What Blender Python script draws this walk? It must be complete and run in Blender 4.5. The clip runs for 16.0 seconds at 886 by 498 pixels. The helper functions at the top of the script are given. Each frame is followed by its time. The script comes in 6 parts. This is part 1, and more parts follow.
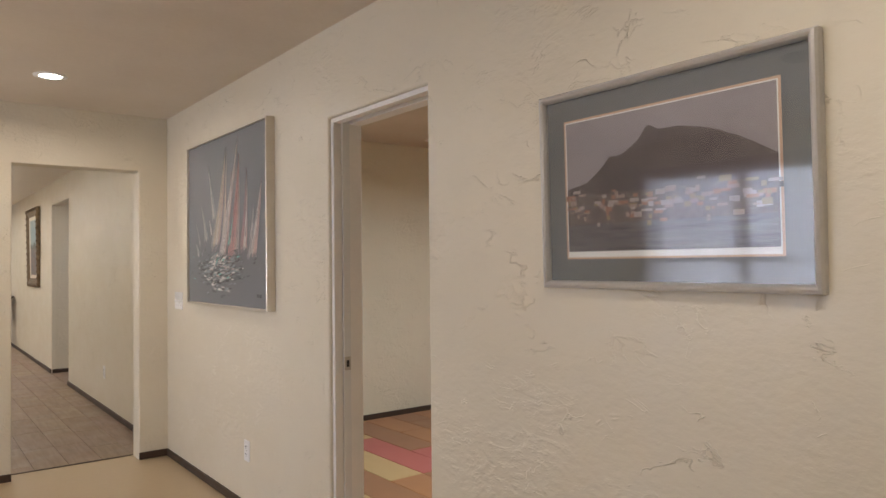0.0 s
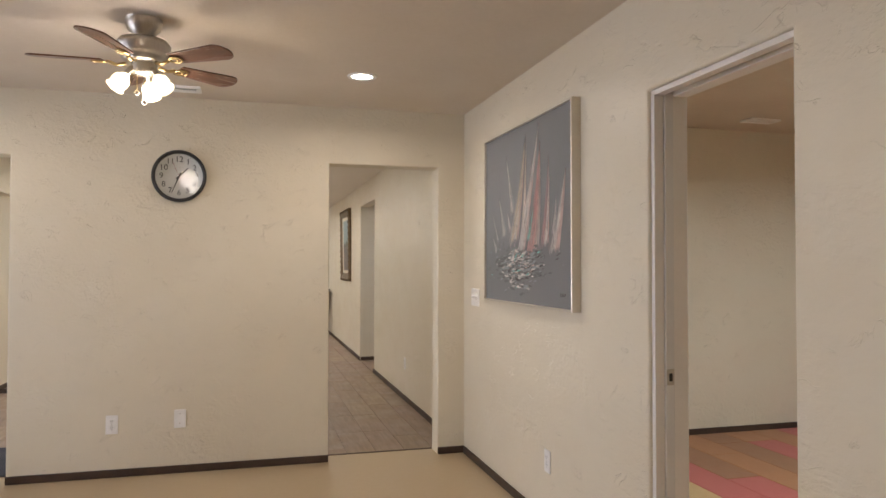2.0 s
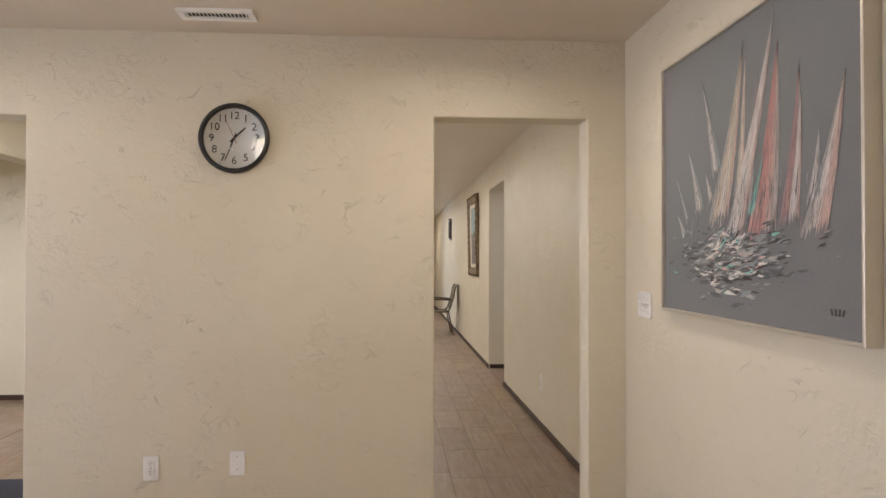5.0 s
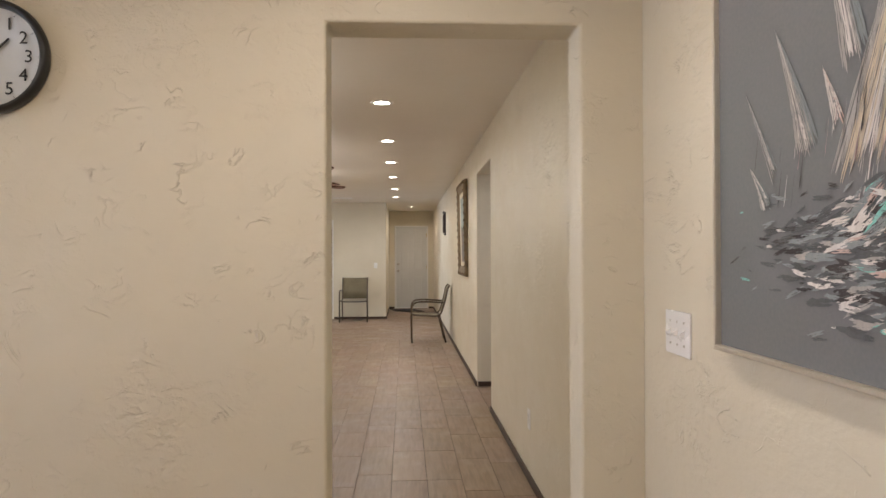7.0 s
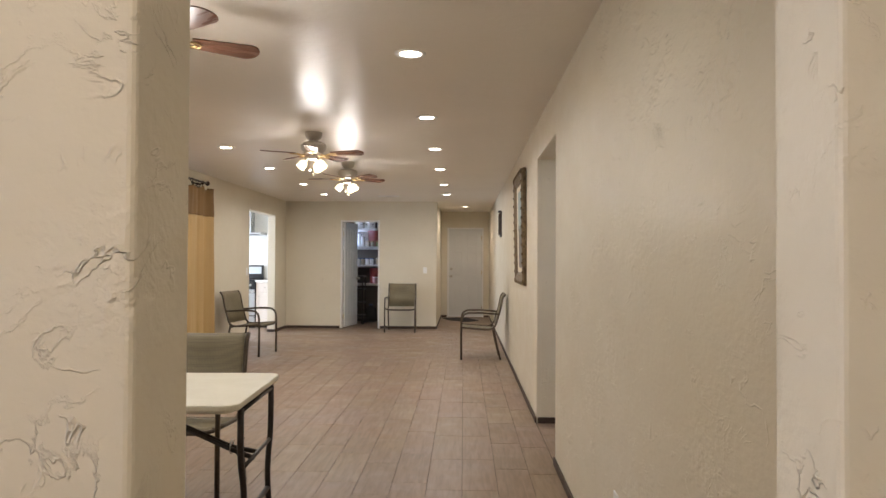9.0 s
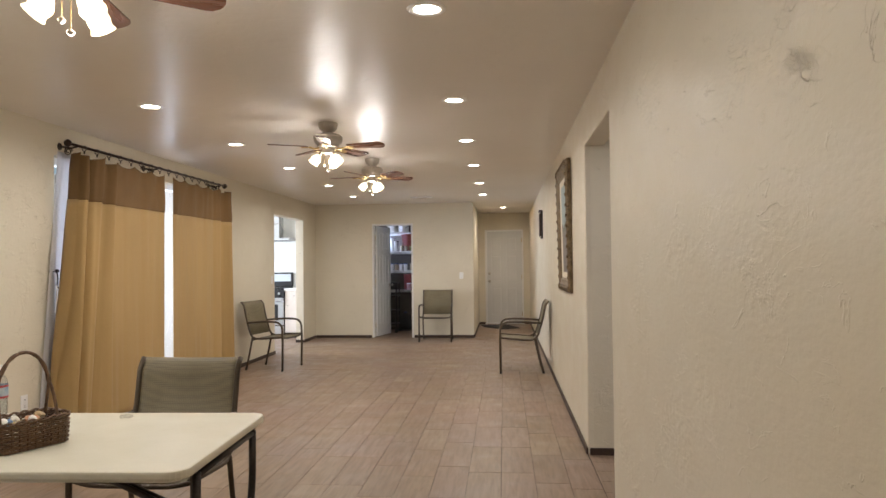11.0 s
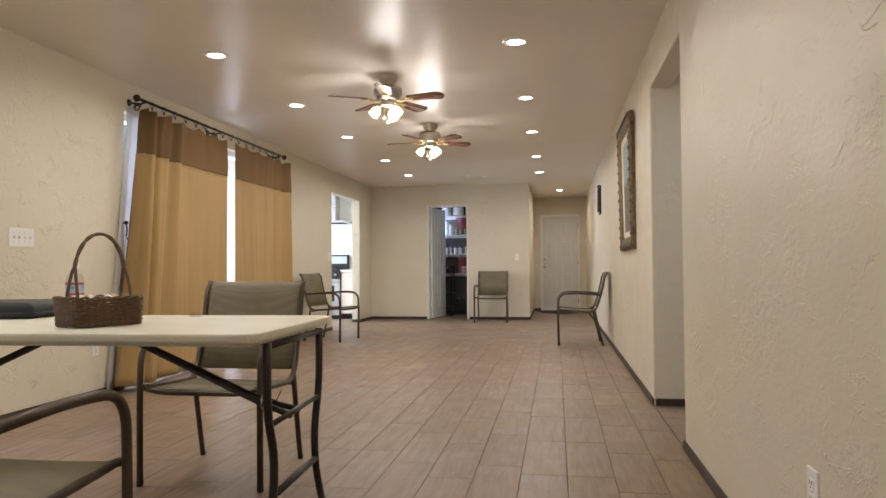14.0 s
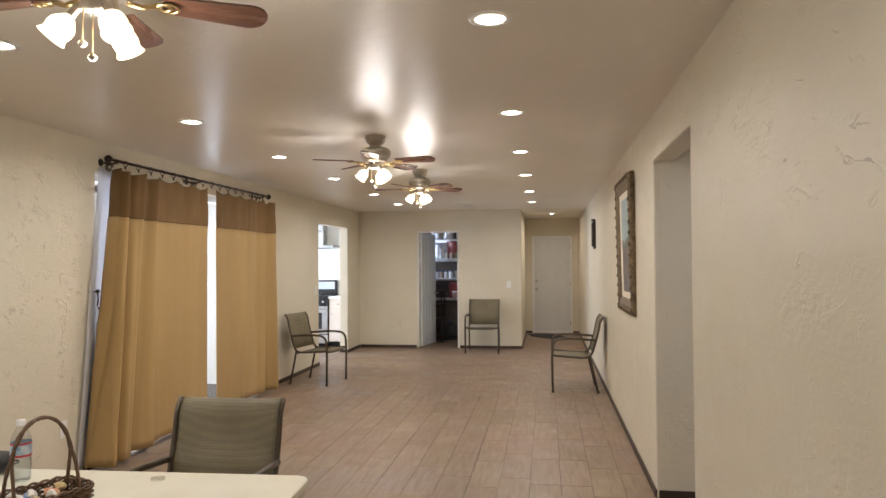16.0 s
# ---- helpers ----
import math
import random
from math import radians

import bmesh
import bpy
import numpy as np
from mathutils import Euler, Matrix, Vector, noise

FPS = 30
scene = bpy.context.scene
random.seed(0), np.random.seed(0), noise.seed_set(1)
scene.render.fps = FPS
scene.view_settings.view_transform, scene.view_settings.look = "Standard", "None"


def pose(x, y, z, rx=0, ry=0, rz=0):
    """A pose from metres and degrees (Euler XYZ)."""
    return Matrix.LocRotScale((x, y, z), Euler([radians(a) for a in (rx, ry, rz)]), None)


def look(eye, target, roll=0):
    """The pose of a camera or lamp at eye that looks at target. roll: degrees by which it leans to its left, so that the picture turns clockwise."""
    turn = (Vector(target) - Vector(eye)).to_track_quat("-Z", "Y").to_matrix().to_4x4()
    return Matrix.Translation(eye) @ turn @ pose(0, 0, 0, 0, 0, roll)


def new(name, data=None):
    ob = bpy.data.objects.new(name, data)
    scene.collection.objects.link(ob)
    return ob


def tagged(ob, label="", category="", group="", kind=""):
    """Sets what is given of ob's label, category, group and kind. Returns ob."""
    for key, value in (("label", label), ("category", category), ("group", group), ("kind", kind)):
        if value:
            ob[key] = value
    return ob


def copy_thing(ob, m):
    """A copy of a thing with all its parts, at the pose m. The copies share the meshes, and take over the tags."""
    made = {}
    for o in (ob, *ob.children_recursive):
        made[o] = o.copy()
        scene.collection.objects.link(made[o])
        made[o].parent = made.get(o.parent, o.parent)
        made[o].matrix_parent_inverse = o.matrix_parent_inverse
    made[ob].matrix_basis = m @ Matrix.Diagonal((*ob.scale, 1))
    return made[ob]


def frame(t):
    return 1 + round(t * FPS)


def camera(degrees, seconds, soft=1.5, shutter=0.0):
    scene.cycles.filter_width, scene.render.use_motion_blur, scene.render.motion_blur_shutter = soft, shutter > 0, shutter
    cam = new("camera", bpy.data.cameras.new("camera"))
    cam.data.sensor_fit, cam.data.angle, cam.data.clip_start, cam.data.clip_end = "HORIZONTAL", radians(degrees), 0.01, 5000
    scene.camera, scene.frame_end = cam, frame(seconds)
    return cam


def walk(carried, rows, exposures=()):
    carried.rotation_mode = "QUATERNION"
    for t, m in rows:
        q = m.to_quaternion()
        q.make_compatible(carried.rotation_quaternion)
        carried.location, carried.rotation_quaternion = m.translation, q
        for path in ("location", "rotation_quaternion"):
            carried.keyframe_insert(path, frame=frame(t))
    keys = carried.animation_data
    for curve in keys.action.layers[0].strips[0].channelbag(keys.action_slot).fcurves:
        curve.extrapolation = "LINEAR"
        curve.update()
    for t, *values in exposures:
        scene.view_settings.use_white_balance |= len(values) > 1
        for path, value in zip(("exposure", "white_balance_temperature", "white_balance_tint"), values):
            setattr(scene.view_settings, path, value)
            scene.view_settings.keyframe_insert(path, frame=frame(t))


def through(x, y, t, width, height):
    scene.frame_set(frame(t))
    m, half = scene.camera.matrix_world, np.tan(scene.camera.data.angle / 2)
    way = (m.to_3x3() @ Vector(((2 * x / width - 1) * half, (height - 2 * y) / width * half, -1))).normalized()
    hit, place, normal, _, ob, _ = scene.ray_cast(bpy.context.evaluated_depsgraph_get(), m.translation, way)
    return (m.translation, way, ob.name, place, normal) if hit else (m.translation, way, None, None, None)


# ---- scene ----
cam = camera(64.6, 16.0, soft=1.5)
PATH = [
    (0, (0.013, 0.122, 1.349), (1.234, 1.706, 1.39), -0.6),
    (0.5, (-0.01, 0.236, 1.334), (0.952, 1.989, 1.38), 0.2),
    (1, (-0.046, 0.315, 1.343), (0.803, 2.125, 1.39), 0.3),
    (1.5, (-0.044, 0.384, 1.339), (0.668, 2.252, 1.381), 0.1),
    (2, (0.052, 0.527, 1.332), (0.579, 2.456, 1.377), 0.1),
    (2.5, (0.115, 0.712, 1.326), (0.484, 2.678, 1.363), 0.4),
    (3, (0.079, 0.946, 1.337), (0.351, 2.927, 1.37), 0.6),
    (3.5, (0.055, 1.138, 1.331), (0.275, 3.126, 1.361), 0.4),
    (4, (0.16, 1.377, 1.315), (0.332, 3.369, 1.346), 0.3),
    (4.2, (0.211, 1.486, 1.318), (0.359, 3.481, 1.343), 0.2),
    (6.3, (0.618, 2.711, 1.328), (0.766, 4.705, 1.356), -0.2),
    (6.5, (0.685, 2.876, 1.322), (0.827, 4.871, 1.346), -0.4),
    (7, (0.791, 3.227, 1.32), (0.901, 5.224, 1.339), -0.2),
    (7.5, (0.82, 3.571, 1.338), (0.911, 5.568, 1.363), 0.2),
    (8, (0.908, 3.899, 1.32), (0.986, 5.897, 1.341), -0.5),
    (8.5, (0.923, 4.237, 1.313), (0.918, 6.237, 1.341), -0.0),
    (10.8, (0.936, 5.324, 1.349), (0.788, 7.318, 1.388), -0.4),
    (11, (0.951, 5.342, 1.329), (0.779, 7.334, 1.372), -0.6),
    (11.5, (0.942, 5.35, 1.272), (0.664, 7.33, 1.322), -0.4),
    (12, (0.916, 5.37, 1.19), (0.604, 7.345, 1.236), -0.1),
    (12.5, (0.872, 5.378, 1.061), (0.553, 7.352, 1.113), -0.3),
    (13, (0.868, 5.413, 0.906), (0.549, 7.387, 0.952), -0.3),
    (13.5, (0.874, 5.414, 0.83), (0.567, 7.389, 0.878), -0.4),
    (14, (0.882, 5.395, 0.933), (0.563, 7.369, 0.987), -0.4),
    (14.5, (0.915, 5.408, 1.092), (0.595, 7.381, 1.145), -0.4),
    (15, (0.917, 5.476, 1.219), (0.608, 7.452, 1.266), -0.4),
    (15.5, (0.856, 5.57, 1.377), (0.547, 7.545, 1.421), -0.4),
    (16, (0.834, 5.661, 1.493), (0.544, 7.64, 1.535), -0.4),
]
walk(cam, [(t, look(eye, target, roll)) for t, eye, target, roll in PATH], [(0, 0.0), (16, 0.0)])

# ---- world and large lights ----
world = bpy.data.worlds.new("sky")
scene.world = world
world.use_nodes = True
sky = world.node_tree.nodes.new("ShaderNodeTexSky")
sky.sky_type, sky.sun_disc = "NISHITA", False
sky.sun_elevation, sky.sun_rotation = radians(38), radians(200)
world.node_tree.nodes["Background"].inputs["Strength"].default_value = 0.10
world.node_tree.links.new(sky.outputs[0], world.node_tree.nodes["Background"].inputs["Color"])

WARM = (1.0, 0.948, 0.905)
DAY = (0.72, 0.82, 1.0)
LOUNGE_WARM = (1.0, 0.87, 0.765)
CAN_W, BULB_W = 6.7, 15.0


def lamp(name, kind, m, energy, color, size=0.1, size_y=None, spread=180):
    data = bpy.data.lights.new(name, kind)
    data.energy, data.color = energy, color
    if kind == "AREA":
        data.shape = "RECTANGLE" if size_y else "DISK"
        data.size, data.spread = size, radians(spread)
        if size_y:
            data.size_y = size_y
    elif kind == "SUN":
        data.angle = size
    else:
        data.shadow_soft_size = size
    ob = new(name, data)
    ob.matrix_world = m
    return ob


lamp("sun", "SUN", look((-20, -6, 20), (0, 6, 0)), 3.0, (1.0, 0.95, 0.86), radians(0.5))
lamp("patio_daylight", "AREA", pose(-2.95, 11.98, 1.25, 0, -90, 0), 95, DAY, 1.7, 3.2)
lamp("lounge_window_daylight", "AREA", pose(-3.70, 3.7, 1.15, 0, -90, 0), 85, (0.74, 0.80, 1.0), 1.8, 2.2, 100)
# bluish fill added for the pantry; its source is not known
lamp("pantry_fill_light", "AREA", pose(-2.06, 19.1, 1.75, 0, -90, 0), 34, (0.5, 0.65, 1.0), 0.5, 0.6)
lamp("kitchen_window_daylight", "AREA", pose(-5.4, 16.4, 1.5, 0, -90, 0), 200, DAY, 1.2, 2.0)

# ---- materials ----


def tree_of(name):
    m = bpy.data.materials.new(name)
    m.use_nodes = True
    return m, m.node_tree, m.node_tree.nodes["Principled BSDF"]


def node(tree, kind, operation="", bands="", **inputs):
    n = tree.nodes.new("ShaderNode" + kind)
    if operation:
        n.operation = operation
    if bands:
        n.bands_direction = bands
    for key, value in inputs.items():
        key = key.replace("_", " ")
        slot = n.inputs[int(key[1:])] if key[0] == "i" and key[1:].isdigit() else n.inputs[key]
        if isinstance(value, bpy.types.NodeSocket):
            tree.links.new(value, slot)
        else:
            slot.default_value = value
    return n


def place(tree, stretch=(1, 1, 1), vary=False):
    """Coordinates in the object's own metres, shifted from one object to the next where vary is set."""
    out = node(tree, "TexCoord").outputs["Object"]
    if vary:
        rnd = node(tree, "ObjectInfo").outputs["Random"]
        out = node(tree, "VectorMath", "MULTIPLY_ADD", i0=node(tree, "CombineXYZ", X=rnd, Y=rnd, Z=rnd).outputs[0], i1=(37.0, 53.0, 19.0), i2=out).outputs[0]
    return node(tree, "Mapping", Vector=out, Scale=stretch).outputs[0]


def fac(tree, vec, scale, detail=4.0, rough=0.55, distort=0.0):
    return node(tree, "TexNoise", Vector=vec, Scale=scale, Detail=detail, Roughness=rough, Distortion=distort).outputs["Fac"]


def span(tree, value, a, b, c=0.0, d=1.0):
    return node(tree, "MapRange", i0=value, i1=a, i2=b, i3=c, i4=d).outputs[0]


def math_node(tree, op, a, b=0.0):
    return node(tree, "Math", op, i0=a, i1=b).outputs[0]


def blend(tree, f, a, b, mode="MIX"):
    n = tree.nodes.new("ShaderNodeMix")
    n.data_type, n.blend_type = "RGBA", mode
    for slot, value in ((0, f), (6, a), (7, b)):
        if isinstance(value, bpy.types.NodeSocket):
            tree.links.new(value, n.inputs[slot])
        else:
            n.inputs[slot].default_value = value if slot == 0 else (*value[:3], 1)
    return n.outputs[2]


def surface(name, a, b, rough=(0.4, 0.6), metal=0.0, scale=3.0, fine=60.0, bump=0.15, depth=0.002, stretch=(1, 1, 1), vary=True, specular=0.5, sheen=0.0):
    """A surface that wanders between two colours at a broad scale, with a fine grain, uneven gloss and a little relief."""
    m, tree, bsdf = tree_of(name)
    vec = place(tree, stretch, vary)
    broad, grain = fac(tree, vec, scale), fac(tree, vec, fine, 3.0)
    mixed = math_node(tree, "ADD", math_node(tree, "MULTIPLY", broad, 0.65), math_node(tree, "MULTIPLY", grain, 0.35))
    tree.links.new(blend(tree, span(tree, mixed, 0.35, 0.65), a, b), bsdf.inputs["Base Color"])
    tree.links.new(span(tree, broad, 0.3, 0.7, rough[0], rough[1]), bsdf.inputs["Roughness"])
    bsdf.inputs["Metallic"].default_value = metal
    bsdf.inputs["Specular IOR Level"].default_value = specular
    bsdf.inputs["Sheen Weight"].default_value = sheen
    if bump:
        tree.links.new(node(tree, "Bump", Strength=bump, Distance=depth, Height=grain).outputs[0], bsdf.inputs["Normal"])
    return m


def plaster(name, a, b, rough, ridge, gloss=0.5, stretch=(1, 1, 1), crest_shade=0.3, flat=0.35):
    """Hand-trowelled plaster: smooth passes with sparse thin curved trowel marks, a few rough patches, pits and a soft sheen."""
    m, tree, bsdf = tree_of(name)
    vec = place(tree, stretch)
    broad = fac(tree, vec, 0.9, 3.0)
    mid = fac(tree, vec, 5.0, 5.0)
    shift = lambda x, y, z: node(tree, "Mapping", Vector=vec, Location=(x, y, z)).outputs[0]
    level = lambda v, at, wide: span(tree, math_node(tree, "ABSOLUTE", math_node(tree, "SUBTRACT", v, at)), 0.0, wide, 1.0, 0.0)
    # thin broken lines where the blade lifted
    crest = level(fac(tree, vec, 6.0, 4.0, 0.55, 0.9), 0.5, 0.012)
    crest = math_node(tree, "MULTIPLY", crest, span(tree, fac(tree, shift(3.1, 8.2, 1.9), 8.5, 2.0), 0.54, 0.68))
    crest2 = level(fac(tree, shift(7.3, 2.1, 4.7), 9.0, 5.0, 0.6, 0.8), 0.52, 0.022)
    crest2 = math_node(tree, "MULTIPLY", crest2, span(tree, fac(tree, shift(1.3, 9.1, 3.7), 4.6, 2.0), 0.56, 0.70))
    rough_patch = span(tree, fac(tree, shift(5.3, 0.4, 6.6), 2.2, 3.0), 0.52, 0.70)
    grit = math_node(tree, "MULTIPLY", span(tree, fac(tree, vec, 40.0, 3.0, 0.6), 0.48, 0.72), rough_patch)
    skin = span(tree, fac(tree, vec, 9.0, 3.0, 0.5, 1.4), 0.44, 0.56)
    height = math_node(tree, "ADD", math_node(tree, "MULTIPLY", crest, 0.55), math_node(tree, "MULTIPLY", crest2, 0.30))
    height = math_node(tree, "ADD", height, math_node(tree, "MULTIPLY", grit, 0.35))
    height = math_node(tree, "ADD", height, math_node(tree, "MULTIPLY", math_node(tree, "MULTIPLY", skin, rough_patch), flat))
    height = math_node(tree, "ADD", height, math_node(tree, "MULTIPLY", mid, 0.5))
    height = math_node(tree, "ADD", height, math_node(tree, "MULTIPLY", fac(tree, vec, 48.0, 3.0), 0.22))
    col = blend(tree, span(tree, broad, 0.35, 0.65), a, b)
    col = blend(tree, span(tree, fac(tree, shift(2.2, 2.2, 5.0), 13.0, 4.0), 0.5, 0.8, 0.0, 0.10), col, tuple(v * 0.75 for v in a))
    # ridge shading put into the colour: the trowel lines are darkened
    col = blend(tree, math_node(tree, "MULTIPLY", crest, crest_shade), col, tuple(v * 0.5 for v in a))
    tree.links.new(col, bsdf.inputs["Base Color"])
    tree.links.new(span(tree, mid, 0.35, 0.65, rough[0], rough[1]), bsdf.inputs["Roughness"])
    bsdf.inputs["Specular IOR Level"].default_value = gloss
    tree.links.new(node(tree, "Bump", Strength=ridge, Distance=0.008, Height=height).outputs[0], bsdf.inputs["Normal"])
    return m


def knockdown(name, a, b, rough, ridge):
    """Sprayed and flattened ceiling coat under semi-gloss paint: flat islands a hand wide with broken torn edges."""
    m, tree, bsdf = tree_of(name)
    vec = place(tree)
    lump = fac(tree, vec, 6.5, 3.0, 0.5, 1.0)
    torn = fac(tree, node(tree, "Mapping", Vector=vec, Location=(4.1, 7.7, 0)).outputs[0], 17.0, 4.0, 0.6, 0.6)
    patch = span(tree, fac(tree, vec, 1.3, 2.0), 0.38, 0.62, 0.5, 1.0)
    height = math_node(tree, "ADD", math_node(tree, "MULTIPLY", lump, 0.9), math_node(tree, "MULTIPLY", torn, 0.5))
    height = math_node(tree, "MULTIPLY", height, patch)
    broad = fac(tree, vec, 0.8, 3.0)
    tree.links.new(blend(tree, span(tree, broad, 0.35, 0.65), a, b), bsdf.inputs["Base Color"])
    tree.links.new(span(tree, broad, 0.3, 0.7, rough[0], rough[1]), bsdf.inputs["Roughness"])
    bsdf.inputs["Specular IOR Level"].default_value = 0.28
    tree.links.new(node(tree, "Bump", Strength=ridge, Distance=0.006, Height=height).outputs[0], bsdf.inputs["Normal"])
    return m


def glow(name, color, strength):
    m, tree, bsdf = tree_of(name)
    bsdf.inputs["Base Color"].default_value = (*color, 1)
    bsdf.inputs["Emission Color"].default_value = (*color, 1)
    bsdf.inputs["Emission Strength"].default_value = strength
    return m


def clear(name, tint=(1, 1, 1), gloss=0.02):
    """Thin clear sheet: lets light through and mirrors by Fresnel."""
    m, tree, bsdf = tree_of(name)
    tree.nodes.remove(bsdf)
    edge = node(tree, "LayerWeight", Blend=0.5).outputs["Facing"]
    shine = math_node(tree, "MULTIPLY_ADD", math_node(tree, "POWER", edge, 5.0), 0.95)
    shine.node.inputs[2].default_value = 0.04
    mix = node(tree, "MixShader", i0=shine, i1=node(tree, "BsdfTransparent", Color=(*tint, 1)).outputs[0], i2=node(tree, "BsdfGlossy", Roughness=gloss).outputs[0])
    tree.links.new(mix.outputs[0], tree.nodes["Material Output"].inputs[0])
    return m


WALL = plaster("cream_plaster", (0.72, 0.66, 0.53), (0.68, 0.615, 0.485), (0.45, 0.62), 0.95, 0.45, (1, 1, 1.2), 0.07)
WALL_SHEEN = plaster("cream_plaster_satin", (0.72, 0.66, 0.53), (0.68, 0.615, 0.485), (0.33, 0.46), 0.85, 0.55, (1, 0.7, 1.25), 0.10, 0.35)
CEILING = knockdown("tan_ceiling_plaster", (0.79, 0.73, 0.645), (0.75, 0.695, 0.61), (0.32, 0.34), 0.8)
SMOOTH_CEILING = surface("cream_ceiling_paint", (0.68, 0.60, 0.50), (0.63, 0.55, 0.45), (0.45, 0.6), scale=1.5, fine=40, bump=0.25, depth=0.003)
WHITE_WALL = plaster("white_kitchen_wall", (0.82, 0.82, 0.79), (0.78, 0.78, 0.75), (0.45, 0.6), 0.25)
# the pantry back wall's dark colour holds the shade behind the shelves
PANTRY_WALL = surface("shaded_pantry_wall", (0.10, 0.082, 0.07), (0.14, 0.115, 0.095), (0.6, 0.8), scale=2, fine=40)
SKIRTING = surface("dark_brown_skirting", (0.032, 0.018, 0.012), (0.075, 0.044, 0.028), (0.5, 0.7), scale=5, fine=80, stretch=(1, 1, 3))
VINYL = surface("beige_vinyl_floor", (0.405, 0.31, 0.19), (0.435, 0.34, 0.215), (0.30, 0.38), scale=1.3, fine=25, bump=0.05, vary=False)
GROUT = surface("dark_grout", (0.04, 0.028, 0.02), (0.085, 0.06, 0.044), (0.7, 0.9), scale=3, vary=False)
PAINT_WHITE = surface("white_trim_paint", (0.82, 0.80, 0.77), (0.77, 0.75, 0.72), (0.3, 0.45), scale=4, fine=90, bump=0.06)
PLASTIC_WHITE = surface("white_plastic", (0.86, 0.85, 0.83), (0.83, 0.82, 0.80), (0.25, 0.35), bump=0.0)
BLACK_PLASTIC = surface("black_plastic", (0.012, 0.012, 0.013), (0.02, 0.02, 0.02), (0.25, 0.4), bump=0.05)
DARK = surface("dark_slot", (0.01, 0.01, 0.01), (0.02, 0.018, 0.015), (0.6, 0.8), bump=0)
NICKEL = surface("brushed_nickel", (0.46, 0.42, 0.37), (0.58, 0.54, 0.48), (0.28, 0.42), 1.0, fine=150, bump=0.05, stretch=(1, 1, 0.2))
STEEL = surface("stainless_steel", (0.50, 0.51, 0.52), (0.60, 0.61, 0.62), (0.22, 0.36), 1.0, fine=160, bump=0.04, stretch=(0.15, 1, 1))
BRASS = surface("antique_brass", (0.45, 0.33, 0.15), (0.6, 0.46, 0.24), (0.25, 0.4), 1.0, bump=0.05)
SILVER = surface("silver_frame", (0.60, 0.59, 0.58), (0.68, 0.67, 0.66), (0.28, 0.40), 0.55, scale=6, fine=120, bump=0.05)
CHAMPAGNE = surface("champagne_frame", (0.64, 0.58, 0.48), (0.70, 0.65, 0.56), (0.28, 0.4), 0.55, scale=6, fine=120, bump=0.05)
BLADE = surface("mahogany_fan_blade", (0.10, 0.045, 0.028), (0.17, 0.075, 0.045), (0.2, 0.35), scale=7, fine=70, bump=0.05, stretch=(0.3, 3, 3))
BULB_GLASS = glow("lit_frosted_glass", (1.0, 0.86, 0.60), 2.6)
BULB = glow("lit_bulb", (1.0, 0.93, 0.80), 30.0)
CAN_GLOW = glow("lit_downlight_lens", (1.0, 0.93, 0.80), 24.0)
GLASS = clear("clear_glass")
PICTURE_GLASS = clear("picture_glass", (0.97, 0.98, 0.97))
MAT_BLUE = surface("navy_rubber_mat", (0.012, 0.014, 0.026), (0.024, 0.028, 0.046), (0.75, 0.95), scale=6, fine=220, bump=0.6, depth=0.003)
MAT_BLACK = surface("black_door_mat", (0.015, 0.015, 0.017), (0.03, 0.03, 0.032), (0.8, 0.95), scale=6, fine=220, bump=0.5, depth=0.003)
BRONZE = surface("bronze_tube", (0.075, 0.058, 0.042), (0.12, 0.095, 0.07), (0.3, 0.45), 0.6, scale=4, fine=120, bump=0.04)
BLACK_IRON = surface("dark_steel_tube", (0.03, 0.026, 0.024), (0.06, 0.05, 0.045), (0.35, 0.5), 0.6, scale=6, fine=100, bump=0.05)
ROD_IRON = surface("oil_rubbed_iron", (0.03, 0.022, 0.018), (0.07, 0.05, 0.04), (0.35, 0.5), 0.8, scale=9, fine=90, bump=0.1)
TABLE_TOP = surface("ivory_moulded_plastic", (0.68, 0.652, 0.535), (0.63, 0.60, 0.48), (0.35, 0.5), scale=5, fine=160, bump=0.18, depth=0.001)
WICKER = surface("dark_willow", (0.055, 0.028, 0.014), (0.20, 0.11, 0.055), (0.45, 0.65), scale=14, fine=90, bump=0.25, stretch=(3, 3, 3))
CURTAIN = surface("gold_tan_curtain", (0.38, 0.25, 0.10), (0.45, 0.305, 0.13), (0.6, 0.75), scale=2.5, fine=240, bump=0.2, depth=0.001, stretch=(1, 1, 0.35), sheen=0.06, specular=0.3)
CURTAIN_TOP = surface("brown_curtain_band", (0.165, 0.094, 0.036), (0.215, 0.128, 0.054), (0.65, 0.8), scale=3, fine=240, bump=0.2, depth=0.001, specular=0.25)


def thin_cloth(name, color, through=0.5, open_weave=0.0):
    """Thin cloth that lets part of the light behind it through."""
    m, tree, bsdf = tree_of(name)
    vec = place(tree)
    col = blend(tree, fac(tree, vec, 6.0), color, tuple(v * 0.92 for v in color))
    tree.links.new(col, bsdf.inputs["Base Color"])
    bsdf.inputs["Roughness"].default_value = 0.85
    mix = node(tree, "MixShader", i0=through, i1=bsdf.outputs[0], i2=node(tree, "BsdfTranslucent", Color=col).outputs[0])
    if open_weave:
        mix = node(tree, "MixShader", i0=open_weave, i1=mix.outputs[0], i2=node(tree, "BsdfTransparent").outputs[0])
    tree.links.new(mix.outputs[0], tree.nodes["Material Output"].inputs[0])
    return m


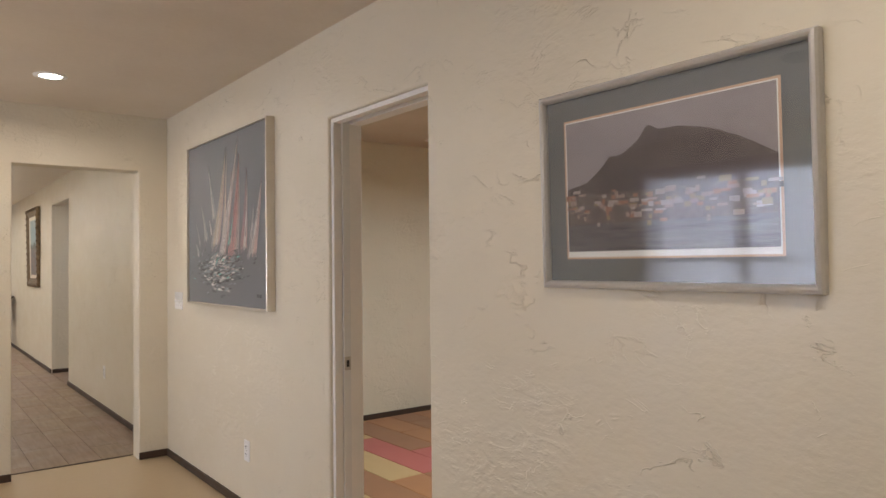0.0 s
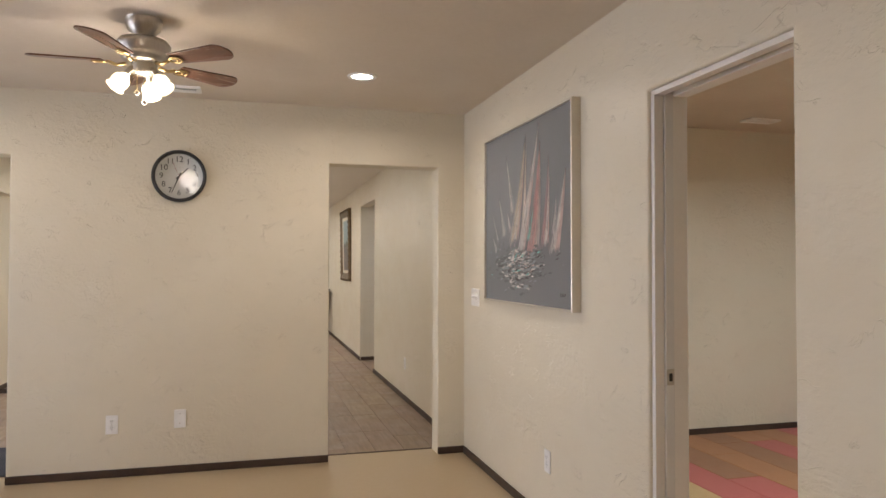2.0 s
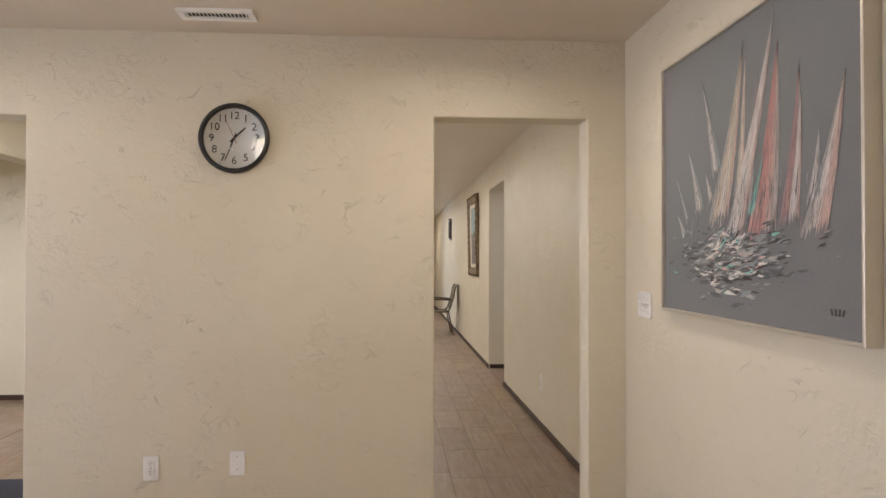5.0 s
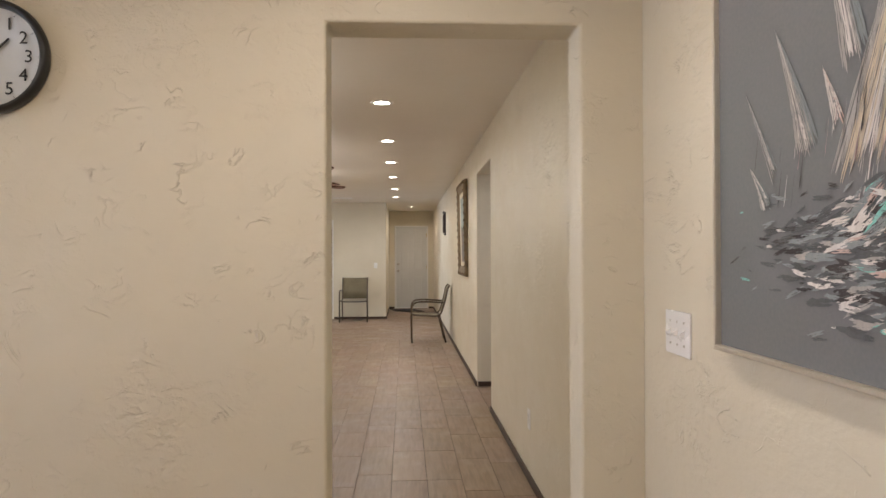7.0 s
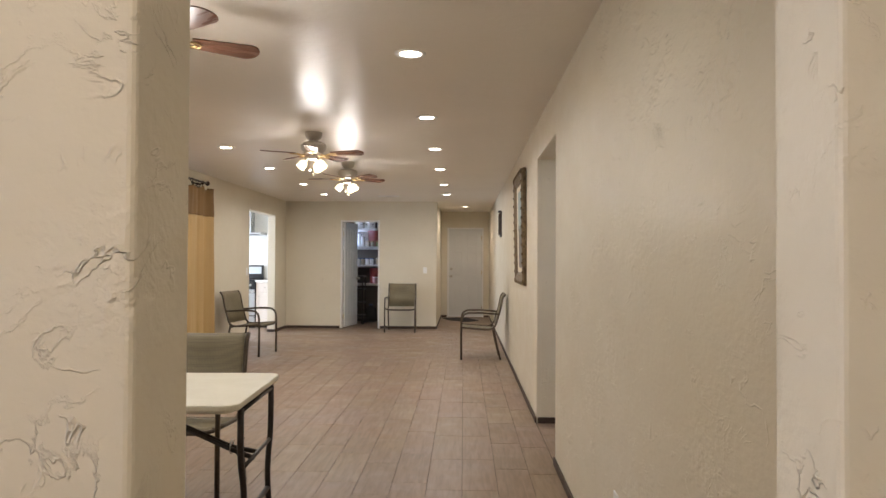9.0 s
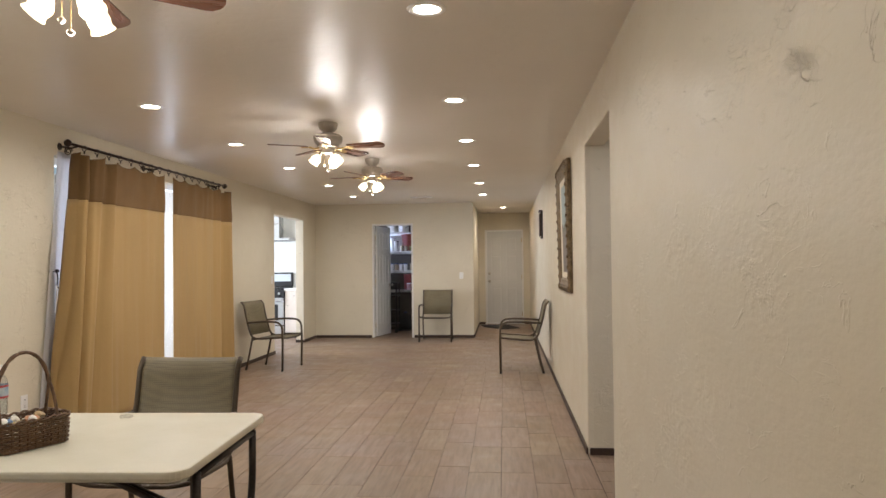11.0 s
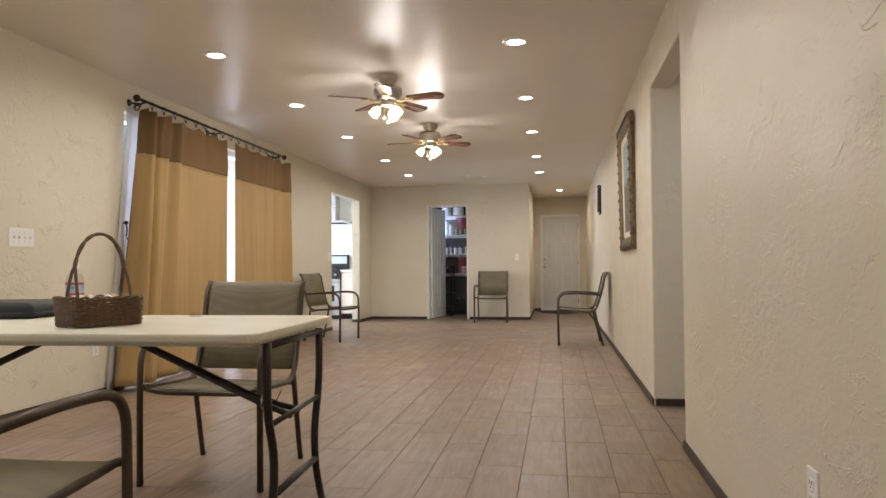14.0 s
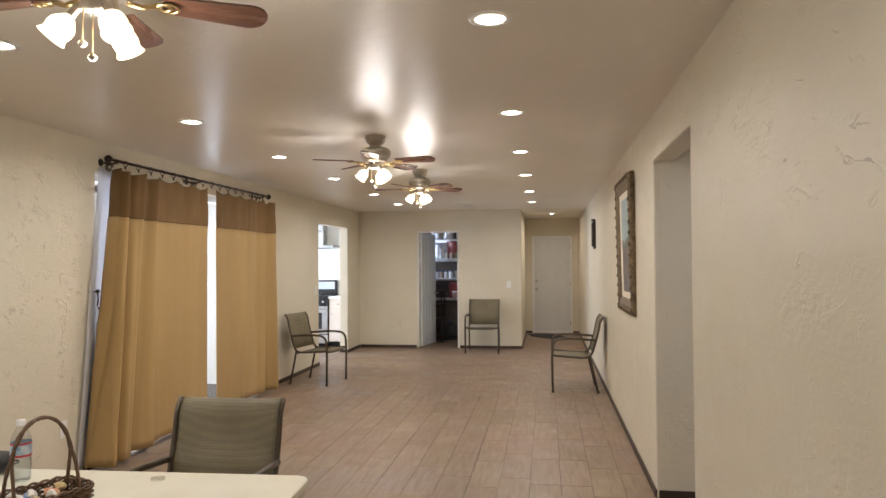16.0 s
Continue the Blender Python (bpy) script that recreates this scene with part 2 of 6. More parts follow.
OPEN_SHEER = thin_cloth("open_weave_sheer", (0.80, 0.80, 0.82), 0.55, 0.5)
SHEER = thin_cloth("white_curtain_lining", (0.80, 0.79, 0.80))
DOOR_GREY = surface("grey_white_door_paint", (0.64, 0.64, 0.62), (0.69, 0.69, 0.67), (0.32, 0.45), scale=3, fine=70, bump=0.08)
DOOR_WHITE = surface("white_door_paint", (0.74, 0.74, 0.73), (0.70, 0.70, 0.69), (0.32, 0.45), scale=3, fine=70, bump=0.08)
OAK = surface("pale_oak_cabinet", (0.70, 0.62, 0.55), (0.76, 0.69, 0.62), (0.35, 0.5), scale=6, fine=60, bump=0.08, stretch=(4, 4, 0.5))
ORNATE = surface("carved_bronze_frame", (0.07, 0.045, 0.025), (0.26, 0.185, 0.10), (0.35, 0.6), 0.35, scale=26, fine=90, bump=0.7, depth=0.006)
LINER = surface("cream_liner", (0.72, 0.66, 0.55), (0.66, 0.60, 0.48), (0.6, 0.8), bump=0.1)


def mesh_sling():
    """Woven sling: olive-taupe mesh with crossing threads."""
    m, tree, bsdf = tree_of("olive_mesh_sling")
    vec = place(tree)
    w1 = node(tree, "TexWave", bands="X", Vector=vec, Scale=34.0, Distortion=0.4).outputs["Fac"]
    w2 = node(tree, "TexWave", bands="Y", Vector=vec, Scale=34.0, Distortion=0.4).outputs["Fac"]
    w3 = node(tree, "TexWave", bands="Z", Vector=vec, Scale=34.0, Distortion=0.4).outputs["Fac"]
    weave = math_node(tree, "MULTIPLY", math_node(tree, "MAXIMUM", w1, 0.3), math_node(tree, "MAXIMUM", math_node(tree, "MULTIPLY", w2, 1.0), w3))
    broad = fac(tree, vec, 5.0)
    col = blend(tree, span(tree, broad, 0.35, 0.65), (0.185, 0.150, 0.080), (0.235, 0.195, 0.112))
    col = blend(tree, span(tree, weave, 0.0, 0.7, 0.6, 0.0), col, (0.08, 0.07, 0.048))
    tree.links.new(col, bsdf.inputs["Base Color"])
    bsdf.inputs["Roughness"].default_value = 0.55
    tree.links.new(node(tree, "Bump", Strength=0.4, Distance=0.002, Height=weave).outputs[0], bsdf.inputs["Normal"])
    # the open mesh lets a little of what stands behind it show
    mix = node(tree, "MixShader", i0=0.06, i1=bsdf.outputs[0], i2=node(tree, "BsdfTransparent").outputs[0])
    tree.links.new(mix.outputs[0], tree.nodes["Material Output"].inputs[0])
    return m


SLING = mesh_sling()


def plank_tile():
    """Wood-look plank tile, each one its own tint, with grain along its length and worn patches."""
    m, tree, bsdf = tree_of("wood_look_tile")
    vec = place(tree, (1, 1, 1), True)
    grain = fac(tree, node(tree, "Mapping", Vector=vec, Scale=(34, 3.5, 1)).outputs[0], 1.0, 6.0, 0.6, 0.4)
    cloud = fac(tree, vec, 5.0, 3.0)
    rnd = node(tree, "ObjectInfo").outputs["Random"]
    isl = node(tree, "NewGeometry").outputs["Random Per Island"]
    pick = math_node(tree, "FRACT", math_node(tree, "ADD", math_node(tree, "MULTIPLY", rnd, 7.13), math_node(tree, "MULTIPLY", isl, 3.7)))
    base = blend(tree, pick, (0.208, 0.141, 0.086), (0.280, 0.203, 0.131))
    pink = math_node(tree, "FRACT", math_node(tree, "ADD", math_node(tree, "MULTIPLY", rnd, 23.7), math_node(tree, "MULTIPLY", isl, 11.3)))
    base = blend(tree, span(tree, pink, 0.4, 1.0, 0.0, 0.65), base, (0.262, 0.174, 0.132))
    world_at = node(tree, "NewGeometry").outputs["Position"]
    base = blend(tree, span(tree, fac(tree, world_at, 0.9, 3.0), 0.46, 0.66, 0.0, 0.55), base, (0.225, 0.170, 0.145))
    base = blend(tree, span(tree, fac(tree, node(tree, "Mapping", Vector=world_at, Location=(9, 4, 0)).outputs[0], 0.8, 3.0), 0.50, 0.70, 0.0, 0.5), base, (0.285, 0.178, 0.122))
    dark = blend(tree, 1.0, base, (0.58, 0.52, 0.47), "MULTIPLY")
    col = blend(tree, span(tree, grain, 0.40, 0.66, 0.0, 0.75), base, dark)
    col = blend(tree, span(tree, cloud, 0.45, 0.75, 0.0, 0.35), col, (0.30, 0.222, 0.165))
    tree.links.new(col, bsdf.inputs["Base Color"])
    tree.links.new(span(tree, cloud, 0.3, 0.7, 0.34, 0.5), bsdf.inputs["Roughness"])
    tree.links.new(node(tree, "Bump", Strength=0.12, Distance=0.002, Height=grain).outputs[0], bsdf.inputs["Normal"])
    return m


TILE = plank_tile()
CARPETS = [surface(f"carpet_{n}", a, b, (0.9, 1.0), scale=8, fine=300, bump=0.5, depth=0.003, sheen=0.2) for n, a, b in (
    ("rust", (0.26, 0.115, 0.045), (0.31, 0.14, 0.058)), ("red", (0.40, 0.085, 0.07), (0.45, 0.11, 0.09)),
    ("yellow", (0.46, 0.31, 0.13), (0.51, 0.35, 0.16)), ("orange", (0.34, 0.145, 0.05), (0.39, 0.175, 0.065)))]

# ---- builders ----


def part(name, bm, material, parent=None, label="", smooth=False):
    me = bpy.data.meshes.new(name)
    if smooth:
        for f in bm.faces:
            f.smooth = True
    bm.normal_update()
    bm.to_mesh(me)
    bm.free()
    me.materials.append(material)
    ob = new(name, me)
    if parent:
        ob.parent = parent
    if label:
        tagged(ob, label)
    return ob


def thing(name, m, label, category, group="", kind=""):
    ob = new(name)
    ob.empty_display_size = 0.1
    ob.matrix_world = m
    return tagged(ob, label, category, group, kind)


def box(lo, hi, bevel=0.0, seg=2, bm=None):
    own = bmesh.new()
    vs = [own.verts.new((x, y, z)) for x in (lo[0], hi[0]) for y in (lo[1], hi[1]) for z in (lo[2], hi[2])]
    for q in ((0, 1, 3, 2), (4, 6, 7, 5), (0, 4, 5, 1), (2, 3, 7, 6), (0, 2, 6, 4), (1, 5, 7, 3)):
        own.faces.new([vs[i] for i in q])
    if bevel:
        bmesh.ops.bevel(own, geom=own.edges[:], offset=bevel, segments=seg, profile=0.6, affect="EDGES")
    if bm is None:
        return own
    join(bm, own)
    return bm


def join(bm, other):
    lut = [bm.verts.new(v.co) for v in other.verts]
    other.verts.index_update()
    for f in other.faces:
        g = bm.faces.new([lut[v.index] for v in f.verts])
        g.smooth = f.smooth
    other.free()
    return bm


def tube(pts, r, seg=10, bm=None, closed=False, taper=None):
    """A round tube along points, with no twist."""
    bm = bm or bmesh.new()
    pts = [Vector(p) for p in pts]
    n = len(pts)
    rings, side = [], None
    for i, p in enumerate(pts):
        a = pts[(i - 1) % n] if closed or i else pts[0]
        b = pts[(i + 1) % n] if closed or i < n - 1 else pts[-1]
        d = (b - a).normalized()
        if side is None:
            side = d.orthogonal().normalized()
        side = (side - d * side.dot(d)).normalized()
        up = d.cross(side)
        rr = r * (taper(i / (n - 1)) if taper else 1)
        rings.append([bm.verts.new(p + rr * (math.cos(2 * math.pi * k / seg) * side + math.sin(2 * math.pi * k / seg) * up)) for k in range(seg)])
    for i in range(n if closed else n - 1):
        a, b = rings[i], rings[(i + 1) % n]
        for k in range(seg):
            bm.faces.new((a[k], a[(k + 1) % seg], b[(k + 1) % seg], b[k])).smooth = True
    if not closed:
        bm.faces.new(rings[0][::-1])
        bm.faces.new(rings[-1])
    return bm


def rounded(pts, r=0.06, seg=6):
    """The corners of a line of points, rounded."""
    pts = [Vector(p) for p in pts]
    out = [pts[0]]
    for a, b, c in zip(pts, pts[1:], pts[2:]):
        d = min(r, (a - b).length * 0.49, (c - b).length * 0.49)
        p, q = b + (a - b).normalized() * d, b + (c - b).normalized() * d
        for k in range(seg + 1):
            t = k / seg
            out.append((1 - t) ** 2 * p + 2 * t * (1 - t) * b + t * t * q)
    return out + [pts[-1]]


def lathe(profile, seg=24, bm=None, m=None):
    """A turned shape from (radius, height) pairs round z."""
    bm = bm or bmesh.new()
    m = m or Matrix()
    rings = []
    for r, z in profile:
        if r < 1e-5:
            rings.append([bm.verts.new(m @ Vector((0, 0, z)))])
        else:
            rings.append([bm.verts.new(m @ Vector((r * math.cos(2 * math.pi * k / seg), r * math.sin(2 * math.pi * k / seg), z))) for k in range(seg)])
    for a, b in zip(rings, rings[1:]):
        for k in range(seg):
            j = (k + 1) % seg
            if len(a) == 1 and len(b) == 1:
                continue
            if len(a) == 1:
                f = bm.faces.new((a[0], b[k], b[j]))
            elif len(b) == 1:
                f = bm.faces.new((a[k], a[j], b[0]))
            else:
                f = bm.faces.new((a[k], a[j], b[j], b[k]))
            f.smooth = True
    return bm


def prism(outline, z0, z1, bm=None, bevel=0.0):
    """An outline in x and y, raised from z0 to z1."""
    own = bmesh.new()
    low = [own.verts.new((x, y, z0)) for x, y in outline]
    top = [own.verts.new((x, y, z1)) for x, y in outline]
    own.faces.new(low[::-1])
    own.faces.new(top)
    n = len(outline)
    for i in range(n):
        own.faces.new((low[i], low[(i + 1) % n], top[(i + 1) % n], top[i]))
    bmesh.ops.recalc_face_normals(own, faces=own.faces[:])
    if bevel:
        rim = [e for e in own.edges if abs(e.verts[0].co.z - e.verts[1].co.z) < 1e-6]
        bmesh.ops.bevel(own, geom=rim, offset=bevel, segments=2, profile=0.6, affect="EDGES")
    if bm is None:
        return own
    return join(bm, own)


def moved(bm, m):
    bmesh.ops.transform(bm, matrix=m, verts=bm.verts[:])
    return bm


def wall(name, axis, at, thick, u0, u1, z0, z1, holes, material, round_by=0.009):
    """A wall along the other axis, from at to at + thick, with openings (u0, u1, z0, z1) cut through and their edges rounded over."""
    bm = bmesh.new()
    us = sorted({u0, u1, *[v for h in holes for v in h[:2]]})
    zs = sorted({z0, z1, *[v for h in holes for v in h[2:]]})
    us = [v for v in us if u0 <= v <= u1]
    zs = [v for v in zs if z0 <= v <= z1]
    solid = lambda i, k: 0 <= i < len(us) - 1 and 0 <= k < len(zs) - 1 and not any(h[0] <= us[i] and us[i + 1] <= h[1] and h[2] <= zs[k] and zs[k + 1] <= h[3] for h in holes)
    grid = {}

    def vert(i, k, s):
        if (i, k, s) not in grid:
            d = at + thick * s
            grid[i, k, s] = bm.verts.new((d, us[i], zs[k]) if axis == "x" else (us[i], d, zs[k]))
        return grid[i, k, s]

    for i in range(len(us) - 1):
        for k in range(len(zs) - 1):
            if not solid(i, k):
                continue
            for s in (0, 1):
                bm.faces.new([vert(i, k, s), vert(i + 1, k, s), vert(i + 1, k + 1, s), vert(i, k + 1, s)])
            for di, dk, e in ((-1, 0, ((i, k), (i, k + 1))), (1, 0, ((i + 1, k), (i + 1, k + 1))), (0, -1, ((i, k), (i + 1, k))), (0, 1, ((i, k + 1), (i + 1, k + 1)))):
                if not solid(i + di, k + dk):
                    (a, b), (c, d) = e
                    bm.faces.new([vert(a, b, 0), vert(c, d, 0), vert(c, d, 1), vert(a, b, 1)])
    bmesh.ops.recalc_face_normals(bm, faces=bm.faces[:])
    n = 1 if axis == "x" else 0
    rim = []
    for e in bm.edges:
        mid = (e.verts[0].co + e.verts[1].co) / 2
        if len(e.link_faces) == 2 and e.link_faces[0].normal.dot(e.link_faces[1].normal) < 0.5:
            for h in holes:
                if h[0] - 1e-4 <= mid[n] <= h[1] + 1e-4 and max(h[2], 0) + 0.01 <= mid.z <= h[3] + 1e-4:
                    rim.append(e)
                    break
    if rim and round_by:
        bmesh.ops.bevel(bm, geom=rim, offset=round_by, segments=3, profile=0.5, affect="EDGES")
    ob = part(name, bm, material)
    return tagged(ob, kind="structure")


def slab(name, lo, hi, material, bevel=0.0, label=""):
    return tagged(part(name, box(lo, hi, bevel), material), label, kind="structure")


def skirting(a, b, face, h=0.049, t=0.013):
    """A run of skirting from a to b (x, y) whose front looks along face."""
    (x0, y0), (x1, y1) = a, b
    xs, ys = sorted((x0, x1)), sorted((y0, y1))
    if face[0]:
        xs = sorted((x0, x0 + face[0] * t))
    else:
        ys = sorted((y0, y0 + face[1] * t))
    slab("baseboard", (xs[0], ys[0], 0.001), (xs[1], ys[1], h), SKIRTING, 0.003)


def plate(bm_material, m, w, h, label, category, toggles=0, duplex=False):
    """A wall plate with its switches or sockets; m puts local x across, z up and -y out of the wall."""
    root = thing(category.replace(" ", "_"), m, label, category)
    part("cover_plate", box((-w / 2, -0.006, -h / 2), (w / 2, 0, h / 2), 0.0025), bm_material, root)
    for i in range(toggles):
        x = (i - (toggles - 1) / 2) * 0.046
        part("switch_surround", box((x - 0.006, -0.0072, -0.013), (x + 0.006, -0.0055, 0.013)), PAINT_WHITE, root)
        part("toggle", moved(box((-0.004, -0.014, -0.006), (0.004, 0, 0.006), 0.0012), pose(x, -0.005, 0.002, 25)), bm_material, root)
        for z in (-0.03, 0.03):
            part("screw", lathe([(0, 0.0014), (0.0032, 0.001), (0.0036, 0)], 8, None, pose(x, -0.006, z, 90)), NICKEL, root)
    if duplex:
        for z in (-0.020, 0.020):
            face = part("socket", box((-0.0165, -0.0085, z - 0.0145), (0.0165, -0.0055, z + 0.0145), 0.003), bm_material, root)
            for x in (-0.006, 0.006):
                part("slot", box((x - 0.0012, -0.0092, z - 0.001), (x + 0.0012, -0.0083, z + 0.008)), DARK, face)
            part("slot", box((-0.002, -0.0092, z - 0.010), (0.002, -0.0083, z - 0.006)), DARK, face)
        part("screw", lathe([(0, 0.0014), (0.0032, 0.001), (0.0036, 0)], 8, None, pose(0, -0.006, 0, 90)), NICKEL, root)
    if not toggles and not duplex:
        for z in (-0.03, 0.03):
            part("screw", lathe([(0, 0.0014), (0.0032, 0.001), (0.0036, 0)], 8, None, pose(0, -0.006, z, 90)), NICKEL, root)
    return root


# ---- the shell ----
H1, H2 = 2.41, 2.44
wall("wall_east", "x", 1.52, 0.14, -2.6, 20.92, 0, 2.56, [(2.163, 2.913, -1, 2.005), (9.13, 10.29, -1, 2.145)], WALL_SHEEN)
wall("wall_partition", "y", 5.325, 0.16, -5.2, 1.519, 0, 2.56, [(0.56, 1.325, -1, 2.02), (-2.30, -1.37, -1, 2.0)], WALL)
wall("wall_lounge_south", "y", -2.74, 0.14, -3.6, 1.66, 0, 2.56, [], WALL)
wall("wall_lounge_west", "x", -3.54, 0.14, -2.6, 5.324, 0, 2.56, [(2.6, 4.8, 0.25, 2.05)], WALL)
wall("wall_side_header", "x", -2.45, 0.15, 5.486, 8.714, 0, 2.56, [(6.27, 8.8, -1, 2.03)], WALL)
wall("wall_side_north", "y", 8.715, 0.145, -5.2, -2.501, 0, 2.56, [], WALL)
wall("wall_side_west", "x", -5.34, 0.14, 5.3, 8.86, 0, 2.56, [], WALL)
wall("wall_west", "x", -2.64, 0.14, 8.861, 18.13, 0, 2.56, [(10.47, 13.45, -1, 2.20), (15.68, 17.22, -1, 2.11)], WALL)
wall("wall_north", "y", 17.99, 0.14, -2.499, 0.405, 0, 2.56, [(-1.44, -0.69, -1, 2.075)], WALL)
wall("wall_corridor_west", "x", 0.265, 0.14, 18.131, 20.92, 0, 2.56, [], WALL)
wall("wall_corridor_end", "y", 20.775, 0.14, 0.406, 1.519, 0, 2.56, [(0.545, 1.385, -1, 2.07)], WALL)
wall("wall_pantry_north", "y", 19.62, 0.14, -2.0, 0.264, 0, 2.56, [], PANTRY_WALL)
wall("wall_pantry_west", "x", -2.0, 0.14, 18.131, 19.619, 0, 2.56, [(18.8, 19.4, 1.5, 2.0)], WALL)
wall("wall_kitchen_north", "y", 18.52, 0.14, -5.6, -2.001, 0, 2.56, [], WHITE_WALL)
wall("wall_kitchen_west", "x", -5.74, 0.14, 14.0, 18.66, 0, 2.56, [(15.4, 17.4, 0.95, 2.05)], WHITE_WALL)
wall("wall_kitchen_south", "y", 14.0, 0.14, -5.6, -2.641, 0, 2.56, [], WHITE_WALL)
wall("wall_bedroom_north", "y", 5.345, 0.14, 1.661, 5.3, 0, 2.56, [], WALL)
wall("wall_bedroom_east", "x", 5.3, 0.14, 0.5, 5.49, 0, 2.56, [], WALL)
wall("wall_bedroom_south", "y", 0.5, 0.14, 1.661, 5.3, 0, 2.56, [], WALL)
wall("wall_passage_north", "y", 10.286, 0.14, 1.56, 3.4, 0, 2.56, [], WALL)
wall("wall_passage_south", "y", 8.3, 0.14, 1.661, 3.4, 0, 2.56, [], WALL)
wall("wall_passage_east", "x", 3.4, 0.14, 8.3, 10.43, 0, 2.56, [], WALL)

slab("ceiling", (-3.54, -2.74, H1), (1.52, 5.324, H1 + 0.1), SMOOTH_CEILING)
slab("ceiling", (-2.499, 5.486, H2), (1.52, 17.989, H2 + 0.1), CEILING)
slab("ceiling", (0.406, 17.99, H2), (1.52, 20.774, H2 + 0.1), CEILING)
slab("ceiling", (1.661, 0.641, 2.42), (5.3, 5.344, 2.52), SMOOTH_CEILING)
slab("ceiling", (-5.3, 5.486, 2.42), (-2.452, 8.714, 2.52), SMOOTH_CEILING)
slab("ceiling", (-5.7, 14.0, H2), (-2.501, 18.519, H2 + 0.1), SMOOTH_CEILING)
slab("ceiling", (-2.0, 18.131, H2), (0.264, 19.7, H2 + 0.1), SMOOTH_CEILING)
slab("ceiling", (1.661, 8.441, H2), (3.4, 10.289, H2 + 0.1), SMOOTH_CEILING)
slab("ground", (-60, -60, -0.25), (60, 80, -0.16), surface("dry_soil", (0.30, 0.24, 0.17), (0.38, 0.31, 0.22), (0.8, 1.0), scale=0.4, fine=8, vary=False))
slab("floor", (-3.6, -2.74, -0.15), (1.66, 5.49, 0.0), VINYL)
hall_floor = slab("floor", (-5.7, 5.491, -0.15), (3.5, 20.9, -0.005), GROUT)
slab("floor", (1.661, 0.5, -0.15), (5.4, 5.40, -0.006), GROUT)
slab("trim", (0.562, 5.478, 0.0), (1.323, 5.498, 0.004), SKIRTING, 0.001, "dark metal threshold strip")

for a, b, f in (((-1.37, 5.325), (0.56, 5.325), (0, -1)), ((1.325, 5.325), (1.52, 5.325), (0, -1)), ((1.52, 5.311), (1.52, 2.913), (-1, 0)), ((1.52, 2.163), (1.52, -2.6), (-1, 0)),
                ((-3.4, 5.325), (-2.3, 5.325), (0, -1)), ((1.52, 5.486), (1.52, 9.13), (-1, 0)), ((1.52, 10.29), (1.52, 20.774), (-1, 0)), ((1.53, 10.286), (3.38, 10.286), (0, -1)),
                ((-2.3, 5.486), (-2.3, 6.27), (1, 0)), ((-5.1, 8.715), (-2.31, 8.715), (0, -1)), ((-2.50, 8.88), (-2.50, 10.47), (1, 0)), ((-2.50, 13.45), (-2.50, 15.68), (1, 0)),
                ((-2.50, 17.22), (-2.50, 17.976), (1, 0)), ((-2.64, 17.22), (-2.501, 17.22), (0, -1)), ((-2.485, 17.99), (-1.455, 17.99), (0, -1)), ((-0.675, 17.99), (0.405, 17.99), (0, -1)),
                ((0.405, 17.99), (0.405, 20.774), (1, 0)), ((0.42, 20.775), (0.54, 20.775), (0, -1)), ((1.39, 20.775), (1.505, 20.775), (0, -1)), ((1.68, 5.345), (5.28, 5.345), (0, -1)),
                ((-1.98, 19.62), (0.25, 19.62), (0, -1)), ((1.661, 5.33), (1.661, 2.92), (1, 0))):
    skirting(a, b, f)

# ---- lights on the ceilings ----


def downlight(x, y, top, group, watts=CAN_W, color=WARM):
    root = thing("downlight", pose(x, y, top), "round white recessed LED downlight, switched on, flush in the ceiling", "ceiling light", group)
    part("trim_ring", lathe([(0.058, 0.0), (0.060, -0.006), (0.072, -0.008), (0.084, -0.005), (0.086, 0.0)], 32), PLASTIC_WHITE, root)
    part("lens", lathe([(0.0, -0.0035), (0.050, -0.0035), (0.0585, -0.001)], 32), CAN_GLOW, root, "bright frosted lens")
    lamp("downlight_beam", "AREA", pose(x, y, top - 0.012), watts, color, 0.11, None, 165)
    return root


for y in (6.66, 8.35, 10.056, 11.62, 13.2, 14.96, 16.56):
    downlight(0.63, y, H2, "hall downlights", CAN_W * (0.45 if y < 9 else 1.4))
for y in (6.62, 8.32, 9.97, 11.515, 13.11, 14.91, 16.5):
    downlight(-1.465, y, H2, "hall downlights", CAN_W * (1.1 if y < 9 else 1.4))
downlight(0.954, 19.24, H2, "hall downlights", 12.0, LOUNGE_WARM)
for x, y in ((0.655, 4.495), (-1.51, 4.54), (0.655, 0.6), (-1.51, 0.6)):
    downlight(x, y, H1, "lounge downlights", 8.2 if x > 0 else 4.0, LOUNGE_WARM)
# unseen fittings added as fill; their cool tint stands in for daylight
for x, y in ((-3.0, 6.9), (-4.2, 6.9)):
    downlight(x, y, 2.42, "side room downlights", 28, (0.86, 0.90, 1.0))
# both out of view; the second is added only to brighten the bedroom
for x, y in ((2.6, 3.0), (4.4, 3.0)):
    downlight(x, y, 2.42, "bedroom downlights", 27, (0.86, 0.94, 1.0))
# unseen lamp in place of daylight that comes through the passage
downlight(2.4, 9.2, H2, "passage downlights", 9.0, (0.74, 0.80, 1.0))


def blade_outline(r0, r1, w0, w1, n=8):
    """Half-round-ended blade along x."""
    pts = [(r0, -w0 / 2), (r1 - w1 * 0.42, -w1 / 2)]
    for k in range(n + 1):
        a = -math.pi / 2 + math.pi * k / n
        pts.append((r1 - w1 * 0.42 + math.cos(a) * w1 * 0.42, math.sin(a) * w1 / 2))
    return pts + [(r1 - w1 * 0.42, w1 / 2), (r0, w0 / 2)]


